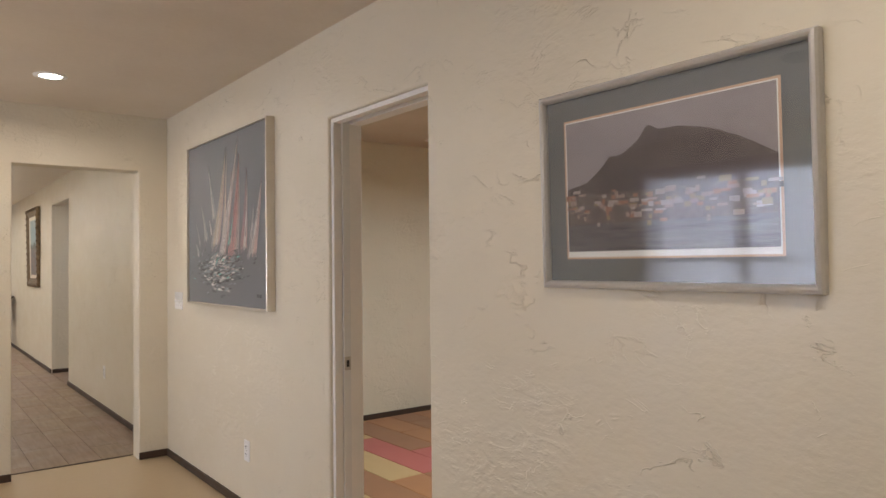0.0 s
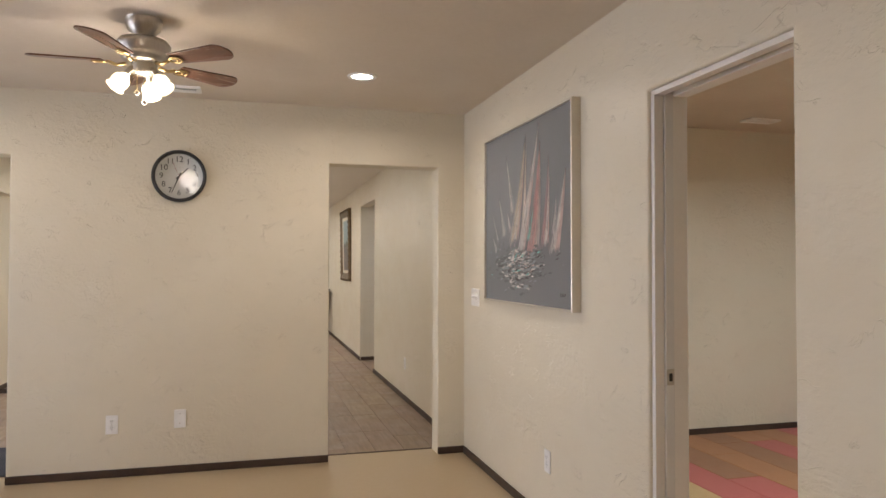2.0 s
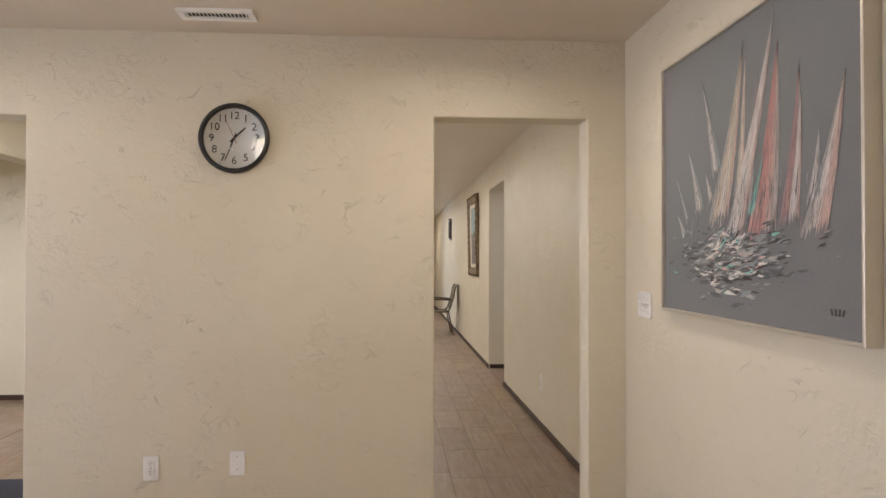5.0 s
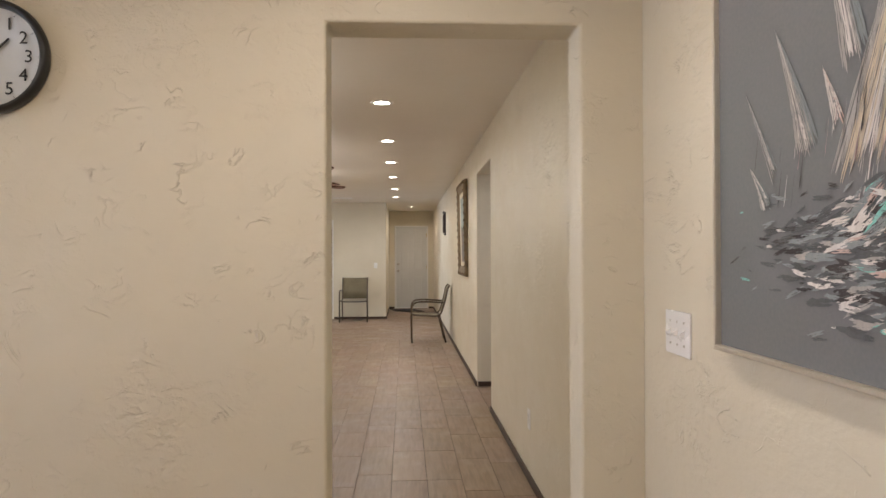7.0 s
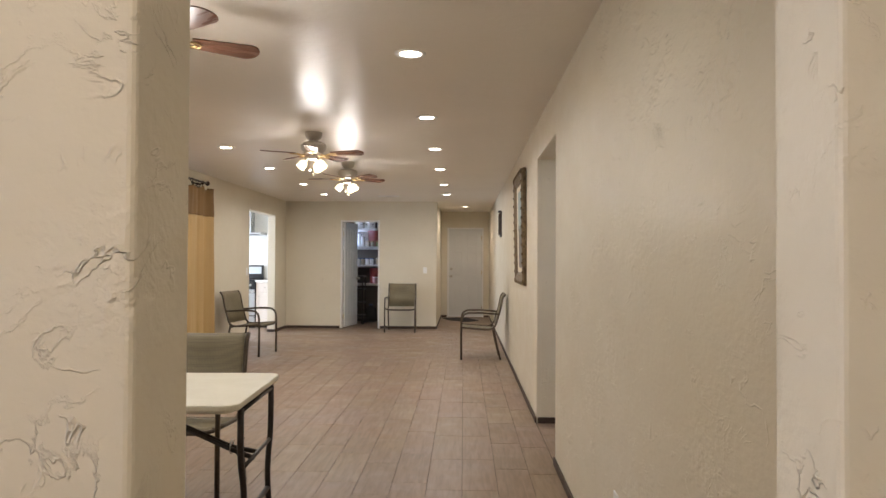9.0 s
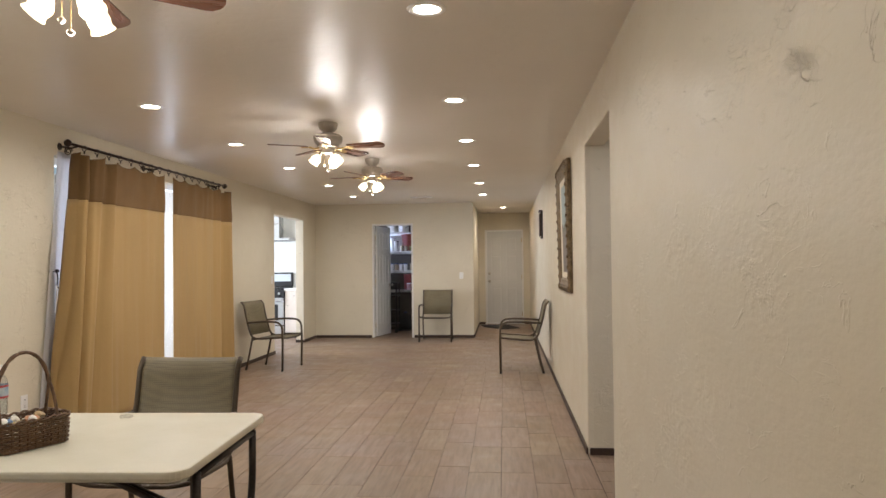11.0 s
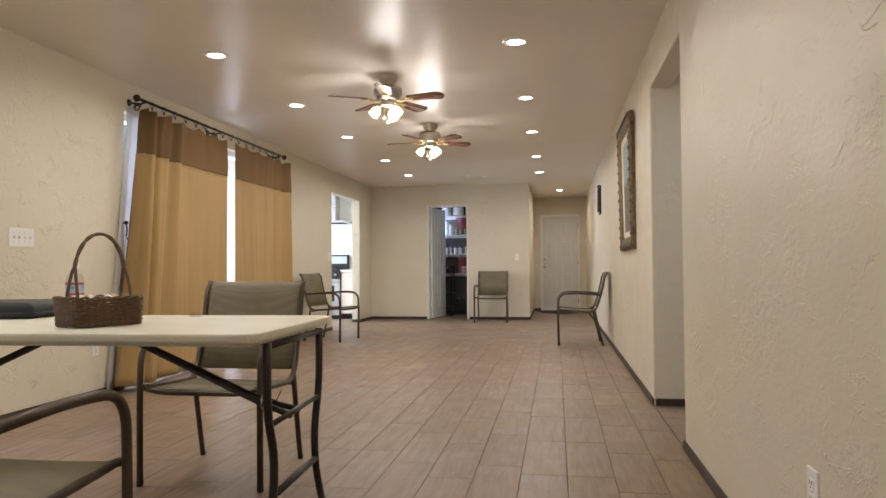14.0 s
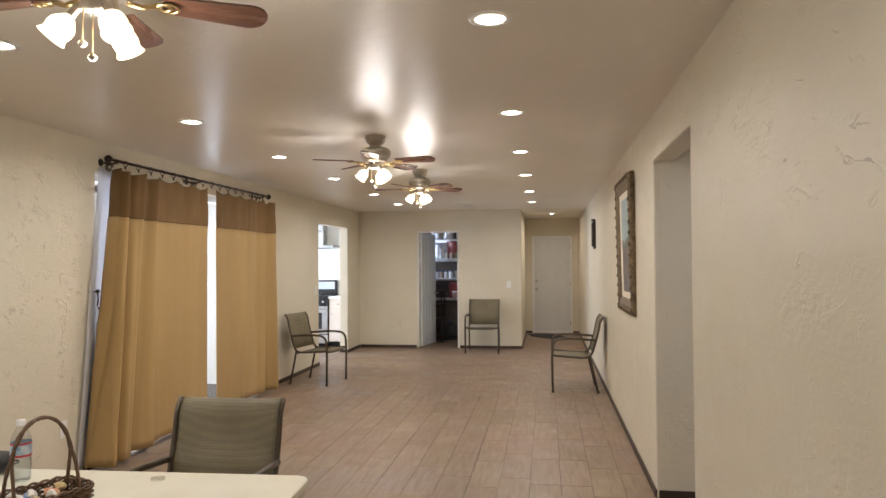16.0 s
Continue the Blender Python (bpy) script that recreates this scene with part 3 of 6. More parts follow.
def ceiling_fan(x, y, top, first, group, watts=BULB_W, color=WARM):
    root = thing("ceiling_fan", pose(x, y, top), "brushed-nickel ceiling fan, five mahogany blades at rest, lit tulip shades", "ceiling fan", group)
    part("canopy", lathe([(0, 0), (0.075, 0), (0.078, -0.012), (0.068, -0.05), (0.042, -0.072), (0.036, -0.095), (0, -0.095)], 28), NICKEL, root)
    part("motor_housing", lathe([(0.04, -0.078), (0.06, -0.084), (0.100, -0.096), (0.112, -0.112), (0.114, -0.118), (0.112, -0.124), (0.112, -0.146), (0.102, -0.164), (0.086, -0.176), (0.09, -0.182), (0.072, -0.194), (0, -0.196)], 36), NICKEL, root)
    part("switch_housing", lathe([(0, -0.194), (0.046, -0.195), (0.05, -0.20), (0.05, -0.236), (0.04, -0.247), (0, -0.25)], 24), NICKEL, root)
    for i in range(5):
        m = pose(0, 0, -0.200, 0, 0, first + 72 * i)
        iron = part("blade_iron", bmesh.new(), BRASS, root, "brass scroll blade iron")
        bm = tube([(0.07, 0, 0.0), (0.11, 0, -0.008), (0.15, 0, 0.004)], 0.008, 8)
        for rr in (0.030, 0.019):
            tube([(0.15 + rr * (1 + math.cos(2 * math.pi * k / 18)), rr * 0.8 * math.sin(2 * math.pi * k / 18), 0.0) for k in range(18)], 0.0045, 6, bm, True)
        bm.to_mesh(iron.data)
        bm.free()
        iron.matrix_basis = m @ pose(0, 0, 0, -11)
        bl = part("blade", prism(blade_outline(0.165, 0.465, 0.085, 0.125), 0.002, 0.0085, None, 0.0015), BLADE, root)
        bl.matrix_basis = m @ pose(0, 0, 0.004, -11)
    tulip = [(r * 0.80, z * 0.82) for r, z in [(0.016, 0.0), (0.024, -0.008), (0.044, -0.034), (0.047, -0.055), (0.042, -0.078), (0.052, -0.096), (0.050, -0.097), (0.040, -0.080), (0.044, -0.055), (0.040, -0.034), (0.020, -0.010), (0.0, -0.006)]]
    for i, a in enumerate((210, 325, 80)):
        d = Vector((math.cos(radians(a)), math.sin(radians(a)), 0))
        start = Vector((0, 0, -0.222))
        arm = part("lamp_arm", tube(rounded([start + d * 0.03, start + d * 0.055 + Vector((0, 0, -0.004)), start + d * 0.075 + Vector((0, 0, -0.04))], 0.02), 0.013, 10), NICKEL, root)
        m = Matrix.Translation(start + d * 0.072 + Vector((0, 0, -0.036))) @ Matrix.Rotation(radians(-38), 4, Vector((-d.y, d.x, 0)))
        shade = part("lamp_shade", lathe(tulip, 24, None, m), BULB_GLASS, root, "glowing frosted tulip glass shade")
        part("bulb", lathe([(0, -0.008), (0.012, -0.014), (0.022, -0.034), (0.024, -0.048), (0.016, -0.064), (0, -0.07)], 16, None, m), BULB, shade)
    for dx, l in ((0.012, 0.125), (-0.018, 0.085)):
        chain = part("pull_chain", tube([(dx, -0.045, -0.243), (dx, -0.047, -0.243 - l)], 0.0016, 6), BRASS, root)
        part("pull_knob", lathe([(0, 0.008), (0.006, 0.006), (0.012, 0), (0.012, -0.004), (0.006, -0.012), (0, -0.014)], 14, None, pose(dx, -0.047, -0.25 - l)), NICKEL, chain)
    lamp("fan_bulbs", "POINT", pose(x, y, top - 0.385), watts, color, 0.12)
    return root


ceiling_fan(-0.413, 3.83, H1, -37, "lounge ceiling fans", 10.0, LOUNGE_WARM)
ceiling_fan(-0.403, 1.30, H1, 10, "lounge ceiling fans", 10.0, LOUNGE_WARM)
ceiling_fan(-0.396, 7.45, H2, -39, "hall ceiling fans")
ceiling_fan(-0.404, 10.70, H2, -10, "hall ceiling fans")
ceiling_fan(-0.410, 12.58, H2, -40, "hall ceiling fans")


def ceiling_vent(x, y, top, w, d, rz=0.0):
    root = thing("ceiling_vent", pose(x, y, top, 0, 0, rz), "white slotted metal air vent set in the ceiling", "air vent")
    part("backing", box((-w / 2 + 0.02, -d / 2 + 0.02, -0.003), (w / 2 - 0.02, d / 2 - 0.02, -0.001)), DARK, root)
    for a, b in (((-w / 2, -d / 2), (w / 2, -d / 2 + 0.028)), ((-w / 2, d / 2 - 0.028), (w / 2, d / 2)), ((-w / 2, -d / 2 + 0.028), (-w / 2 + 0.028, d / 2 - 0.028)), ((w / 2 - 0.028, -d / 2 + 0.028), (w / 2, d / 2 - 0.028))):
        part("frame", box((*a, -0.016), (*b, 0), 0.003), PLASTIC_WHITE, root)
    n = max(4, int((w - 0.06) / 0.016))
    for i in range(n):
        u = -w / 2 + 0.03 + (w - 0.06) * (i + 0.5) / n
        part("slat", moved(box((-0.005, -d / 2 + 0.028, -0.001), (0.005, d / 2 - 0.028, 0.001)), pose(u, 0, -0.010, 0, 35)), PLASTIC_WHITE, root)


ceiling_vent(-0.42, 5.05, H1, 0.33, 0.13)
ceiling_vent(-0.39, 16.8, H2, 0.36, 0.16)
ceiling_vent(3.72, 4.94, 2.42, 0.26, 0.13)

# ---- lounge walls ----
facing_south = lambda x, z, y=5.325: pose(x, y, z)
facing_west = lambda y, z, x=1.52: pose(x, y, z, 0, 0, -90)
facing_east = lambda y, z, x=-2.50: pose(x, y, z, 0, 0, 90)

plate(PLASTIC_WHITE, facing_south(-0.783, 0.328), 0.072, 0.117, "white duplex power outlet on the cream plaster wall", "power outlet", duplex=True)
plate(PLASTIC_WHITE, facing_south(-0.382, 0.345), 0.072, 0.117, "blank white cover plate on the cream plaster wall", "cover plate")
plate(PLASTIC_WHITE, facing_west(5.055, 1.112), 0.165, 0.117, "white triple light switch plate on plaster wall", "light switch", toggles=3)
plate(PLASTIC_WHITE, facing_west(3.86, 0.33), 0.07, 0.115, "white duplex power outlet low on the lounge wall", "power outlet", duplex=True)
plate(PLASTIC_WHITE, facing_east(9.39, 1.147), 0.215, 0.12, "white four-gang switch plate on the hall wall", "light switch", toggles=4)
plate(PLASTIC_WHITE, facing_east(10.125, 0.36), 0.072, 0.117, "white power outlet beside the patio curtains", "power outlet", duplex=True)
plate(PLASTIC_WHITE, facing_west(7.31, 0.36), 0.072, 0.117, "white power outlet low on the hall wall", "power outlet", duplex=True)
plate(PLASTIC_WHITE, facing_south(0.188, 1.12, 17.99), 0.072, 0.117, "white single light switch beside the corridor", "light switch", toggles=1)
plate(PLASTIC_WHITE, facing_south(-2.585, 1.09, 8.715), 0.165, 0.117, "white triple light switch in the side room", "light switch", toggles=3)
plate(PLASTIC_WHITE, facing_east(15.55, 1.12), 0.072, 0.117, "white single light switch beside the kitchen opening", "light switch", toggles=1)


def glyph(text, size, material, parent, m, name="numeral"):
    curve = bpy.data.curves.new("glyph", "FONT")
    curve.body, curve.size, curve.extrude, curve.align_x, curve.align_y = text, size, 0.0004, "CENTER", "CENTER"
    curve.resolution_u = 3
    tmp = bpy.data.objects.new("glyph", curve)
    me = bpy.data.meshes.new_from_object(tmp)
    bpy.data.objects.remove(tmp)
    me.materials.append(material)
    ob = new(name, me)
    ob.parent = parent
    ob.matrix_basis = m
    return ob


CLOCK_FACE = surface("white_clock_face", (0.64, 0.63, 0.60), (0.61, 0.60, 0.57), (0.4, 0.5), bump=0)
INK = surface("black_ink", (0.012, 0.012, 0.012), (0.02, 0.02, 0.02), (0.4, 0.5), bump=0)
RED_INK = surface("red_brown_ink", (0.25, 0.05, 0.04), (0.3, 0.07, 0.05), (0.4, 0.5), bump=0)


def wall_clock():
    root = thing("wall_clock", facing_south(-0.401, 1.899) @ pose(0, 0, 0, 90), "round black-rimmed wall clock with white face and black numerals", "clock")
    part("rim", lathe([(0.140, 0.0), (0.165, 0.0), (0.168, 0.012), (0.166, 0.030), (0.160, 0.038), (0.150, 0.036), (0.146, 0.026), (0.144, 0.012)], 64), BLACK_PLASTIC, root)
    part("face", lathe([(0, 0.012), (0.147, 0.012), (0.147, 0.006), (0, 0.006)], 64), CLOCK_FACE, root)
    for h in range(1, 13):
        a = radians(90 - 30 * h)
        glyph(str(h), 0.052, INK, root, pose(0.108 * math.cos(a), 0.108 * math.sin(a), 0.0135))
        part("tick", moved(box((-0.004, -0.0006, 0), (0.004, 0.0006, 0.0006)), pose(0.136 * math.cos(a), 0.136 * math.sin(a), 0.0125, 0, 0, 90 - 30 * h)), INK, root)
    for name, ang, l, w, z, mat in (("hour_hand", 46, 0.075, 0.0055, 0.0155, INK), ("minute_hand", 202, 0.116, 0.004, 0.0168, INK), ("second_hand", 336, 0.105, 0.0016, 0.018, RED_INK)):
        part(name, moved(prism([(-w, -0.026), (w, -0.026), (w * 0.5, l), (-w * 0.5, l)], 0, 0.0008), pose(0, 0, z, 0, 0, -ang)), mat, root)
    part("hub", lathe([(0, 0.020), (0.005, 0.0195), (0.006, 0.014)], 14), INK, root)
    dome = part("glass", lathe([(0.147 * k / 12, 0.0275 - 0.003 * (k / 12) ** 2) for k in range(13)], 48), PICTURE_GLASS, root, "clear domed glass")
    dome.visible_shadow = False


wall_clock()


def frame_bars(root, w, h, wide, profile, material, name="frame_bar"):
    """Four mitred bars round a w by h opening; profile gives (distance in from the outer edge, depth out) pairs."""
    for k, (l, turn, off) in enumerate(((w, 0, h / 2), (h, 90, w / 2), (w, 180, h / 2), (h, 270, w / 2))):
        bm = bmesh.new()
        rows = []
        for d, z in profile:
            rows.append([bm.verts.new((-l / 2 + d, off - d, z)), bm.verts.new((l / 2 - d, off - d, z))])
        for a, b in zip(rows, rows[1:]):
            bm.faces.new((a[0], a[1], b[1], b[0]))
        bmesh.ops.recalc_face_normals(bm, faces=bm.faces[:])
        bar = part(name, bm, material, root)
        bar.matrix_basis = pose(0, 0, 0, 0, 0, turn)


def picture_pose(y, z, x=1.52):
    """Local x across the picture, y up it, z out of the east wall."""
    return Matrix.Translation((x, y, z)) @ Matrix(((0, 0, -1, 0), (-1, 0, 0, 0), (0, 1, 0, 0), (0, 0, 0, 1)))


def brushed(name, a, b, streak=(30, 3, 1)):
    return surface(name, a, b, (0.45, 0.65), scale=3, fine=40, bump=0.5, depth=0.0015, stretch=streak)


CANVAS = surface("grey_painted_canvas", (0.145, 0.160, 0.166), (0.195, 0.190, 0.195), (0.5, 0.7), scale=1.4, fine=120, bump=0.25, depth=0.001, vary=False)
PAINTS = {
    "cream": brushed("cream_paint", (0.68, 0.58, 0.44), (0.52, 0.44, 0.34)), "white": brushed("white_paint", (0.80, 0.76, 0.72), (0.60, 0.55, 0.52)),
    "rose": brushed("rose_paint", (0.62, 0.33, 0.30), (0.50, 0.27, 0.25)), "mauve": brushed("mauve_paint", (0.40, 0.27, 0.27), (0.29, 0.21, 0.21)),
    "blush": brushed("blush_paint", (0.66, 0.50, 0.44), (0.52, 0.36, 0.32)), "pale": brushed("pale_grey_paint", (0.50, 0.47, 0.44), (0.33, 0.31, 0.30)),
    "teal": brushed("teal_paint", (0.18, 0.48, 0.43), (0.26, 0.60, 0.54)), "black": brushed("black_paint", (0.03, 0.025, 0.025), (0.06, 0.05, 0.05)),
    "dusk": brushed("dusk_grey_paint", (0.075, 0.08, 0.085), (0.12, 0.125, 0.13)), "haze": brushed("blue_grey_paint", (0.22, 0.26, 0.27), (0.30, 0.32, 0.32)), "canvas": brushed("bare_grey_paint", (0.15, 0.162, 0.166), (0.19, 0.20, 0.20))}
SAILS = (
    ("mauve", 0.776, 0.77, 0.720, 0.303, 0.069), ("cream", 0.53, 0.924, 0.376, 0.325, 0.106), ("mauve", 0.60, 0.80, 0.535, 0.34, 0.04), ("cream", 0.541, 0.903, 0.49, 0.33, 0.046),
    ("rose", 0.688, 0.86, 0.598, 0.262, 0.127), ("white", 0.681, 0.973, 0.464, 0.261, 0.081), ("teal", 0.624, 0.537, 0.563, 0.348, 0.031), ("white", 0.783, 0.693, 0.748, 0.312, 0.038),
    ("blush", 0.934, 0.693, 0.817, 0.274, 0.088), ("pale", 0.847, 0.564, 0.821, 0.37, 0.046), ("pale", 0.294, 0.853, 0.379, 0.5, 0.05), ("pale", 0.194, 0.63, 0.276, 0.383, 0.05),
    ("pale", 0.104, 0.535, 0.192, 0.35, 0.015), ("white", 0.312, 0.521, 0.344, 0.416, 0.023), ("pale", 0.116, 0.383, 0.166, 0.298, 0.027))


def stroke(tip, foot, w0, w1, z, rng, bm):
    """One dragged bristle mark from tip to foot, its edges and its end uneven."""
    n = 7
    d = foot - tip
    side = Vector((d.y, -d.x)).normalized() if d.length else Vector((1, 0))
    if side.x < 0:
        side = -side
    rows = []
    for k in range(n + 1):
        t = k / n
        p = tip + d * t
        w = (w0 + (w1 - w0) * t) * rng.uniform(0.65, 1.2) * (0.15 if k in (0, n) else 1.0)
        drift = rng.uniform(-0.0008, 0.0008)
        a, c = p + side * (drift - w / 2), p + side * (drift + w / 2)
        rows.append((bm.verts.new((a.x, a.y, z)), bm.verts.new((c.x, c.y, z + 0.0002))))
    for (a, c), (e, g) in zip(rows, rows[1:]):
        bm.faces.new((a, e, g, c))


def dab(x, y, l, w, turn, z, rng):
    """A flick of the palette knife: broken into a few parallel bristle marks of unequal length."""
    bm = bmesh.new()
    n = rng.randrange(3, 6)
    for k in range(n):
        a = rng.uniform(-1.0, -0.25) * l
        c = rng.uniform(0.25, 1.0) * l
        v = (k / max(1, n - 1) - 0.5) * 2 * w
        stroke(Vector((a, v)), Vector((c, v + rng.uniform(-0.3, 0.3) * w)), w * 1.2, w * 0.9, 0, rng, bm)
    return moved(bm, pose(x, y, z, 0, 0, turn))


# what each sail is laid over with: the tones from its left edge to its right
LAYERS = {"mauve": ("mauve", "rose", "mauve", "pale"), "cream": ("pale", "cream", "cream", "white", "cream", "blush"), "rose": ("rose", "rose", "rose", "blush", "pale"),
          "white": ("white", "white", "white", "white", "blush"), "teal": ("teal", "teal", "pale"), "blush": ("pale", "white", "blush", "blush"), "pale": ("pale", "white", "pale", "haze")}


def sail_painting():
    w, h = 1.262, 1.0
    root = thing("sailboat_painting", picture_pose(4.113, 1.612), "grey abstract sailboat painting in a slim champagne metal frame", "painting")
    part("canvas", box((-w / 2 + 0.008, -h / 2 + 0.008, 0.006), (w / 2 - 0.008, h / 2 - 0.008, 0.034)), CANVAS, root)
    frame_bars(root, w, h, 0.012, [(0, 0.0), (0, 0.046), (0.003, 0.048), (0.009, 0.048), (0.011, 0.045), (0.011, 0.03)], CHAMPAGNE)
    z = 0.0345
    rng = random.Random(4)
    for name, u0, v0, u1, v1, wd in SAILS:
        z += 0.00012
        tip, foot = Vector(((u0 - 0.5) * w, (v0 - 0.5) * h)), Vector(((u1 - 0.5) * w, (v1 - 0.5) * h))
        wide, tones, piles = wd * w * 1.12, LAYERS[name], {}
        long = (foot - tip).length
        count = max(16, int(wide / 0.0021))
        for i in range(count):
            f = (i + 0.5) / count
            edge = foot + Vector((wide * (f - 0.45), 0.16 * wide * (f - 0.4) + rng.uniform(-0.012, 0.016)))
            bow = Vector((wide * 0.10, 0))
            tone = tones[min(len(tones) - 1, max(0, int(f * len(tones) + rng.gauss(0, 0.35))))]
            bm = piles.setdefault(tone, bmesh.new())
            # each bristle line runs in two or three lengths, with skips between
            cuts = sorted([rng.uniform(0.0, 0.12), rng.uniform(0.35, 0.6), rng.uniform(0.62, 0.8), rng.uniform(0.93, 1.0)])
            for c0, c1 in zip(cuts, cuts[1:]):
                if rng.random() < 0.10:
                    continue
                p0 = tip.lerp(edge, c0) + bow * math.sin(math.pi * c0)
                p1 = tip.lerp(edge, c1) + bow * math.sin(math.pi * c1)
                spread = wide / count
                stroke(p0, p1, spread * (0.3 + 1.5 * c0), spread * (0.3 + 1.5 * c1), z + rng.uniform(0, 0.00008), rng, bm)
        for tone, bm in piles.items():
            part("sail_stroke", bm, PAINTS[tone], root)
    # dry dark and pale drags at the feet of the sails
    piles = {}
    for i in range(150):
        u = rng.gauss(0.56, 0.17)
        v = rng.uniform(0.28, 0.42)
        if not 0.1 < u < 0.92:
            continue
        l = rng.uniform(0.02, 0.10)
        p = Vector(((u - 0.5) * w, (v - 0.5) * h))
        stroke(p + Vector((l * 0.22, l)), p, 0.0012, rng.uniform(0.002, 0.005), z + 0.00012, rng, piles.setdefault(rng.choice(["black", "dusk", "pale", "mauve", "white"]), bmesh.new()))
    z += 0.0003
    for i in range(620):
        if i < 240:
            u, v, tone = rng.gauss(0.44, 0.17), 0.225 + rng.gauss(0, 0.045), rng.choice(["dusk", "dusk", "black", "haze"])
        elif i < 470:
            u, v, tone = rng.gauss(0.46, 0.16), 0.20 + rng.gauss(0, 0.058), rng.choice(["pale", "haze", "teal", "dusk", "haze", "canvas", "white", "black", "dusk", "haze"])
        else:
            u, v, tone = rng.gauss(0.44, 0.085), 0.225 + rng.gauss(0, 0.042), rng.choice(["white", "white", "pale", "black", "dusk", "white", "blush"])
        if not 0.06 < u < 0.92 or not 0.06 < v < 0.325:
            continue
        big = rng.uniform(0.012, 0.048) * (1.2 - 1.2 * abs(u - 0.45))
        turn = rng.gauss(4, 8) + (rng.choice((28, 18, -18)) if 0.24 < v and abs(u - 0.45) < 0.1 else 0)
        join(piles.setdefault(tone, bmesh.new()), dab((u - 0.5) * w, (v - 0.5) * h, big, big * rng.uniform(0.05, 0.11), turn, z + 0.00006 * (i % 11), rng))
    for tone, bm in piles.items():
        tagged(part("painted_water", bm, PAINTS[tone], root, f"{tone} palette-knife water strokes"), kind="stuff")
    for k in range(4):
        part("signature_mark", moved(box((-0.004, -0.009, 0), (0.004, 0.009, 0.0006)), pose(w * 0.385 + 0.016 * k, -h * 0.425, 0.0345, 0, 0, 20 - 14 * k)), PAINTS["black"], root)


sail_painting()


def harbour_print():
    w, h = 0.79, 0.552
    root = thing("framed_print", picture_pose(1.174, 1.552) @ pose(0, 0, 0, 1.2), "harbour and mountain print, grey mat, silver frame under glass", "picture")
    frame_bars(root, w, h, 0.02, [(0, 0.0), (0, 0.022), (0.004, 0.030), (0.010, 0.032), (0.016, 0.028), (0.020, 0.020), (0.021, 0.012)], SILVER)
    part("mat_board", box((-w / 2 + 0.012, -h / 2 + 0.012, 0.008), (w / 2 - 0.012, h / 2 - 0.012, 0.012)), surface("slate_mat_board", (0.16, 0.163, 0.168), (0.185, 0.187, 0.192), (0.6, 0.8), bump=0.05), root)
    iw, ih = 0.605, 0.372
    part("mat_bevel", box((-iw / 2 - 0.009, -ih / 2 - 0.009, 0.012), (iw / 2 + 0.009, ih / 2 + 0.009, 0.0128)), surface("peach_mat_bevel", (0.62, 0.42, 0.30), (0.66, 0.46, 0.34), (0.6, 0.8), bump=0), root)
    part("paper_border", box((-iw / 2 - 0.003, -ih / 2 - 0.004, 0.0128), (iw / 2 + 0.003, ih / 2 + 0.003, 0.0134)), PLASTIC_WHITE, root)
    img = part("print_sky", box((-iw / 2, -ih / 2 + 0.012, 0.0134), (iw / 2, ih / 2, 0.0138)), surface("mauve_sky_print", (0.27, 0.235, 0.25), (0.36, 0.32, 0.34), (0.5, 0.6), scale=4, bump=0), root)
    rng = random.Random(9)
    knots = [(0, 0.50), (0.12, 0.54), (0.20, 0.63), (0.25, 0.71), (0.29, 0.705), (0.32, 0.71), (0.40, 0.79), (0.445, 0.88), (0.47, 0.875), (0.50, 0.845), (0.62, 0.835), (0.74, 0.79), (0.86, 0.71), (1, 0.58)]
    ridge = [(-iw / 2, -0.02)]
    for k in range(61):
        u = k / 60
        (u0, v0), (u1, v1) = next((p, q) for p, q in zip(knots, knots[1:]) if p[0] <= u <= q[0])
        v = v0 + (v1 - v0) * (u - u0) / (u1 - u0)
        ridge.append(((u - 0.5) * iw, (v - 0.5) * ih + rng.uniform(-0.0012, 0.0012)))
    ridge += [(iw / 2, -0.02)]
    part("print_mountain", prism(ridge, 0.0138, 0.0141), surface("dark_mountain_print", (0.075, 0.055, 0.055), (0.135, 0.105, 0.105), (0.5, 0.6), scale=9, fine=60, bump=0), root)
    part("print_shore", box((-iw / 2, -0.10, 0.0138), (iw / 2, -0.02, 0.0142)), surface("shore_print", (0.085, 0.065, 0.06), (0.20, 0.15, 0.14), (0.5, 0.6), scale=24, fine=90, bump=0), root)
    part("print_water", box((-iw / 2, -ih / 2 + 0.012, 0.0138), (iw / 2, -0.10, 0.0142)), surface("water_print", (0.065, 0.055, 0.065), (0.19, 0.17, 0.18), (0.5, 0.6), scale=10, fine=60, bump=0, stretch=(1, 9, 1)), root)
    tones = [surface(f"house_print_{i}", a, tuple(v * 0.85 for v in a), (0.5, 0.6), bump=0) for i, a in enumerate(((0.34, 0.25, 0.22), (0.34, 0.18, 0.13), (0.28, 0.21, 0.13), (0.16, 0.13, 0.13), (0.40, 0.33, 0.30)))]
    piles = {}
    for i in range(150):
        u, v = rng.uniform(-0.49, 0.49) * iw, rng.gauss(-0.055, 0.024)
        if not -0.105 < v < 0.0:
            continue
        a, b = rng.uniform(0.004, 0.017), rng.uniform(0.0022, 0.0075)
        box((u - a, v - b, 0.0142), (u + a, v + b, 0.0144 + 0.00004 * (i % 6)), bm=piles.setdefault(rng.randrange(5), bmesh.new()))
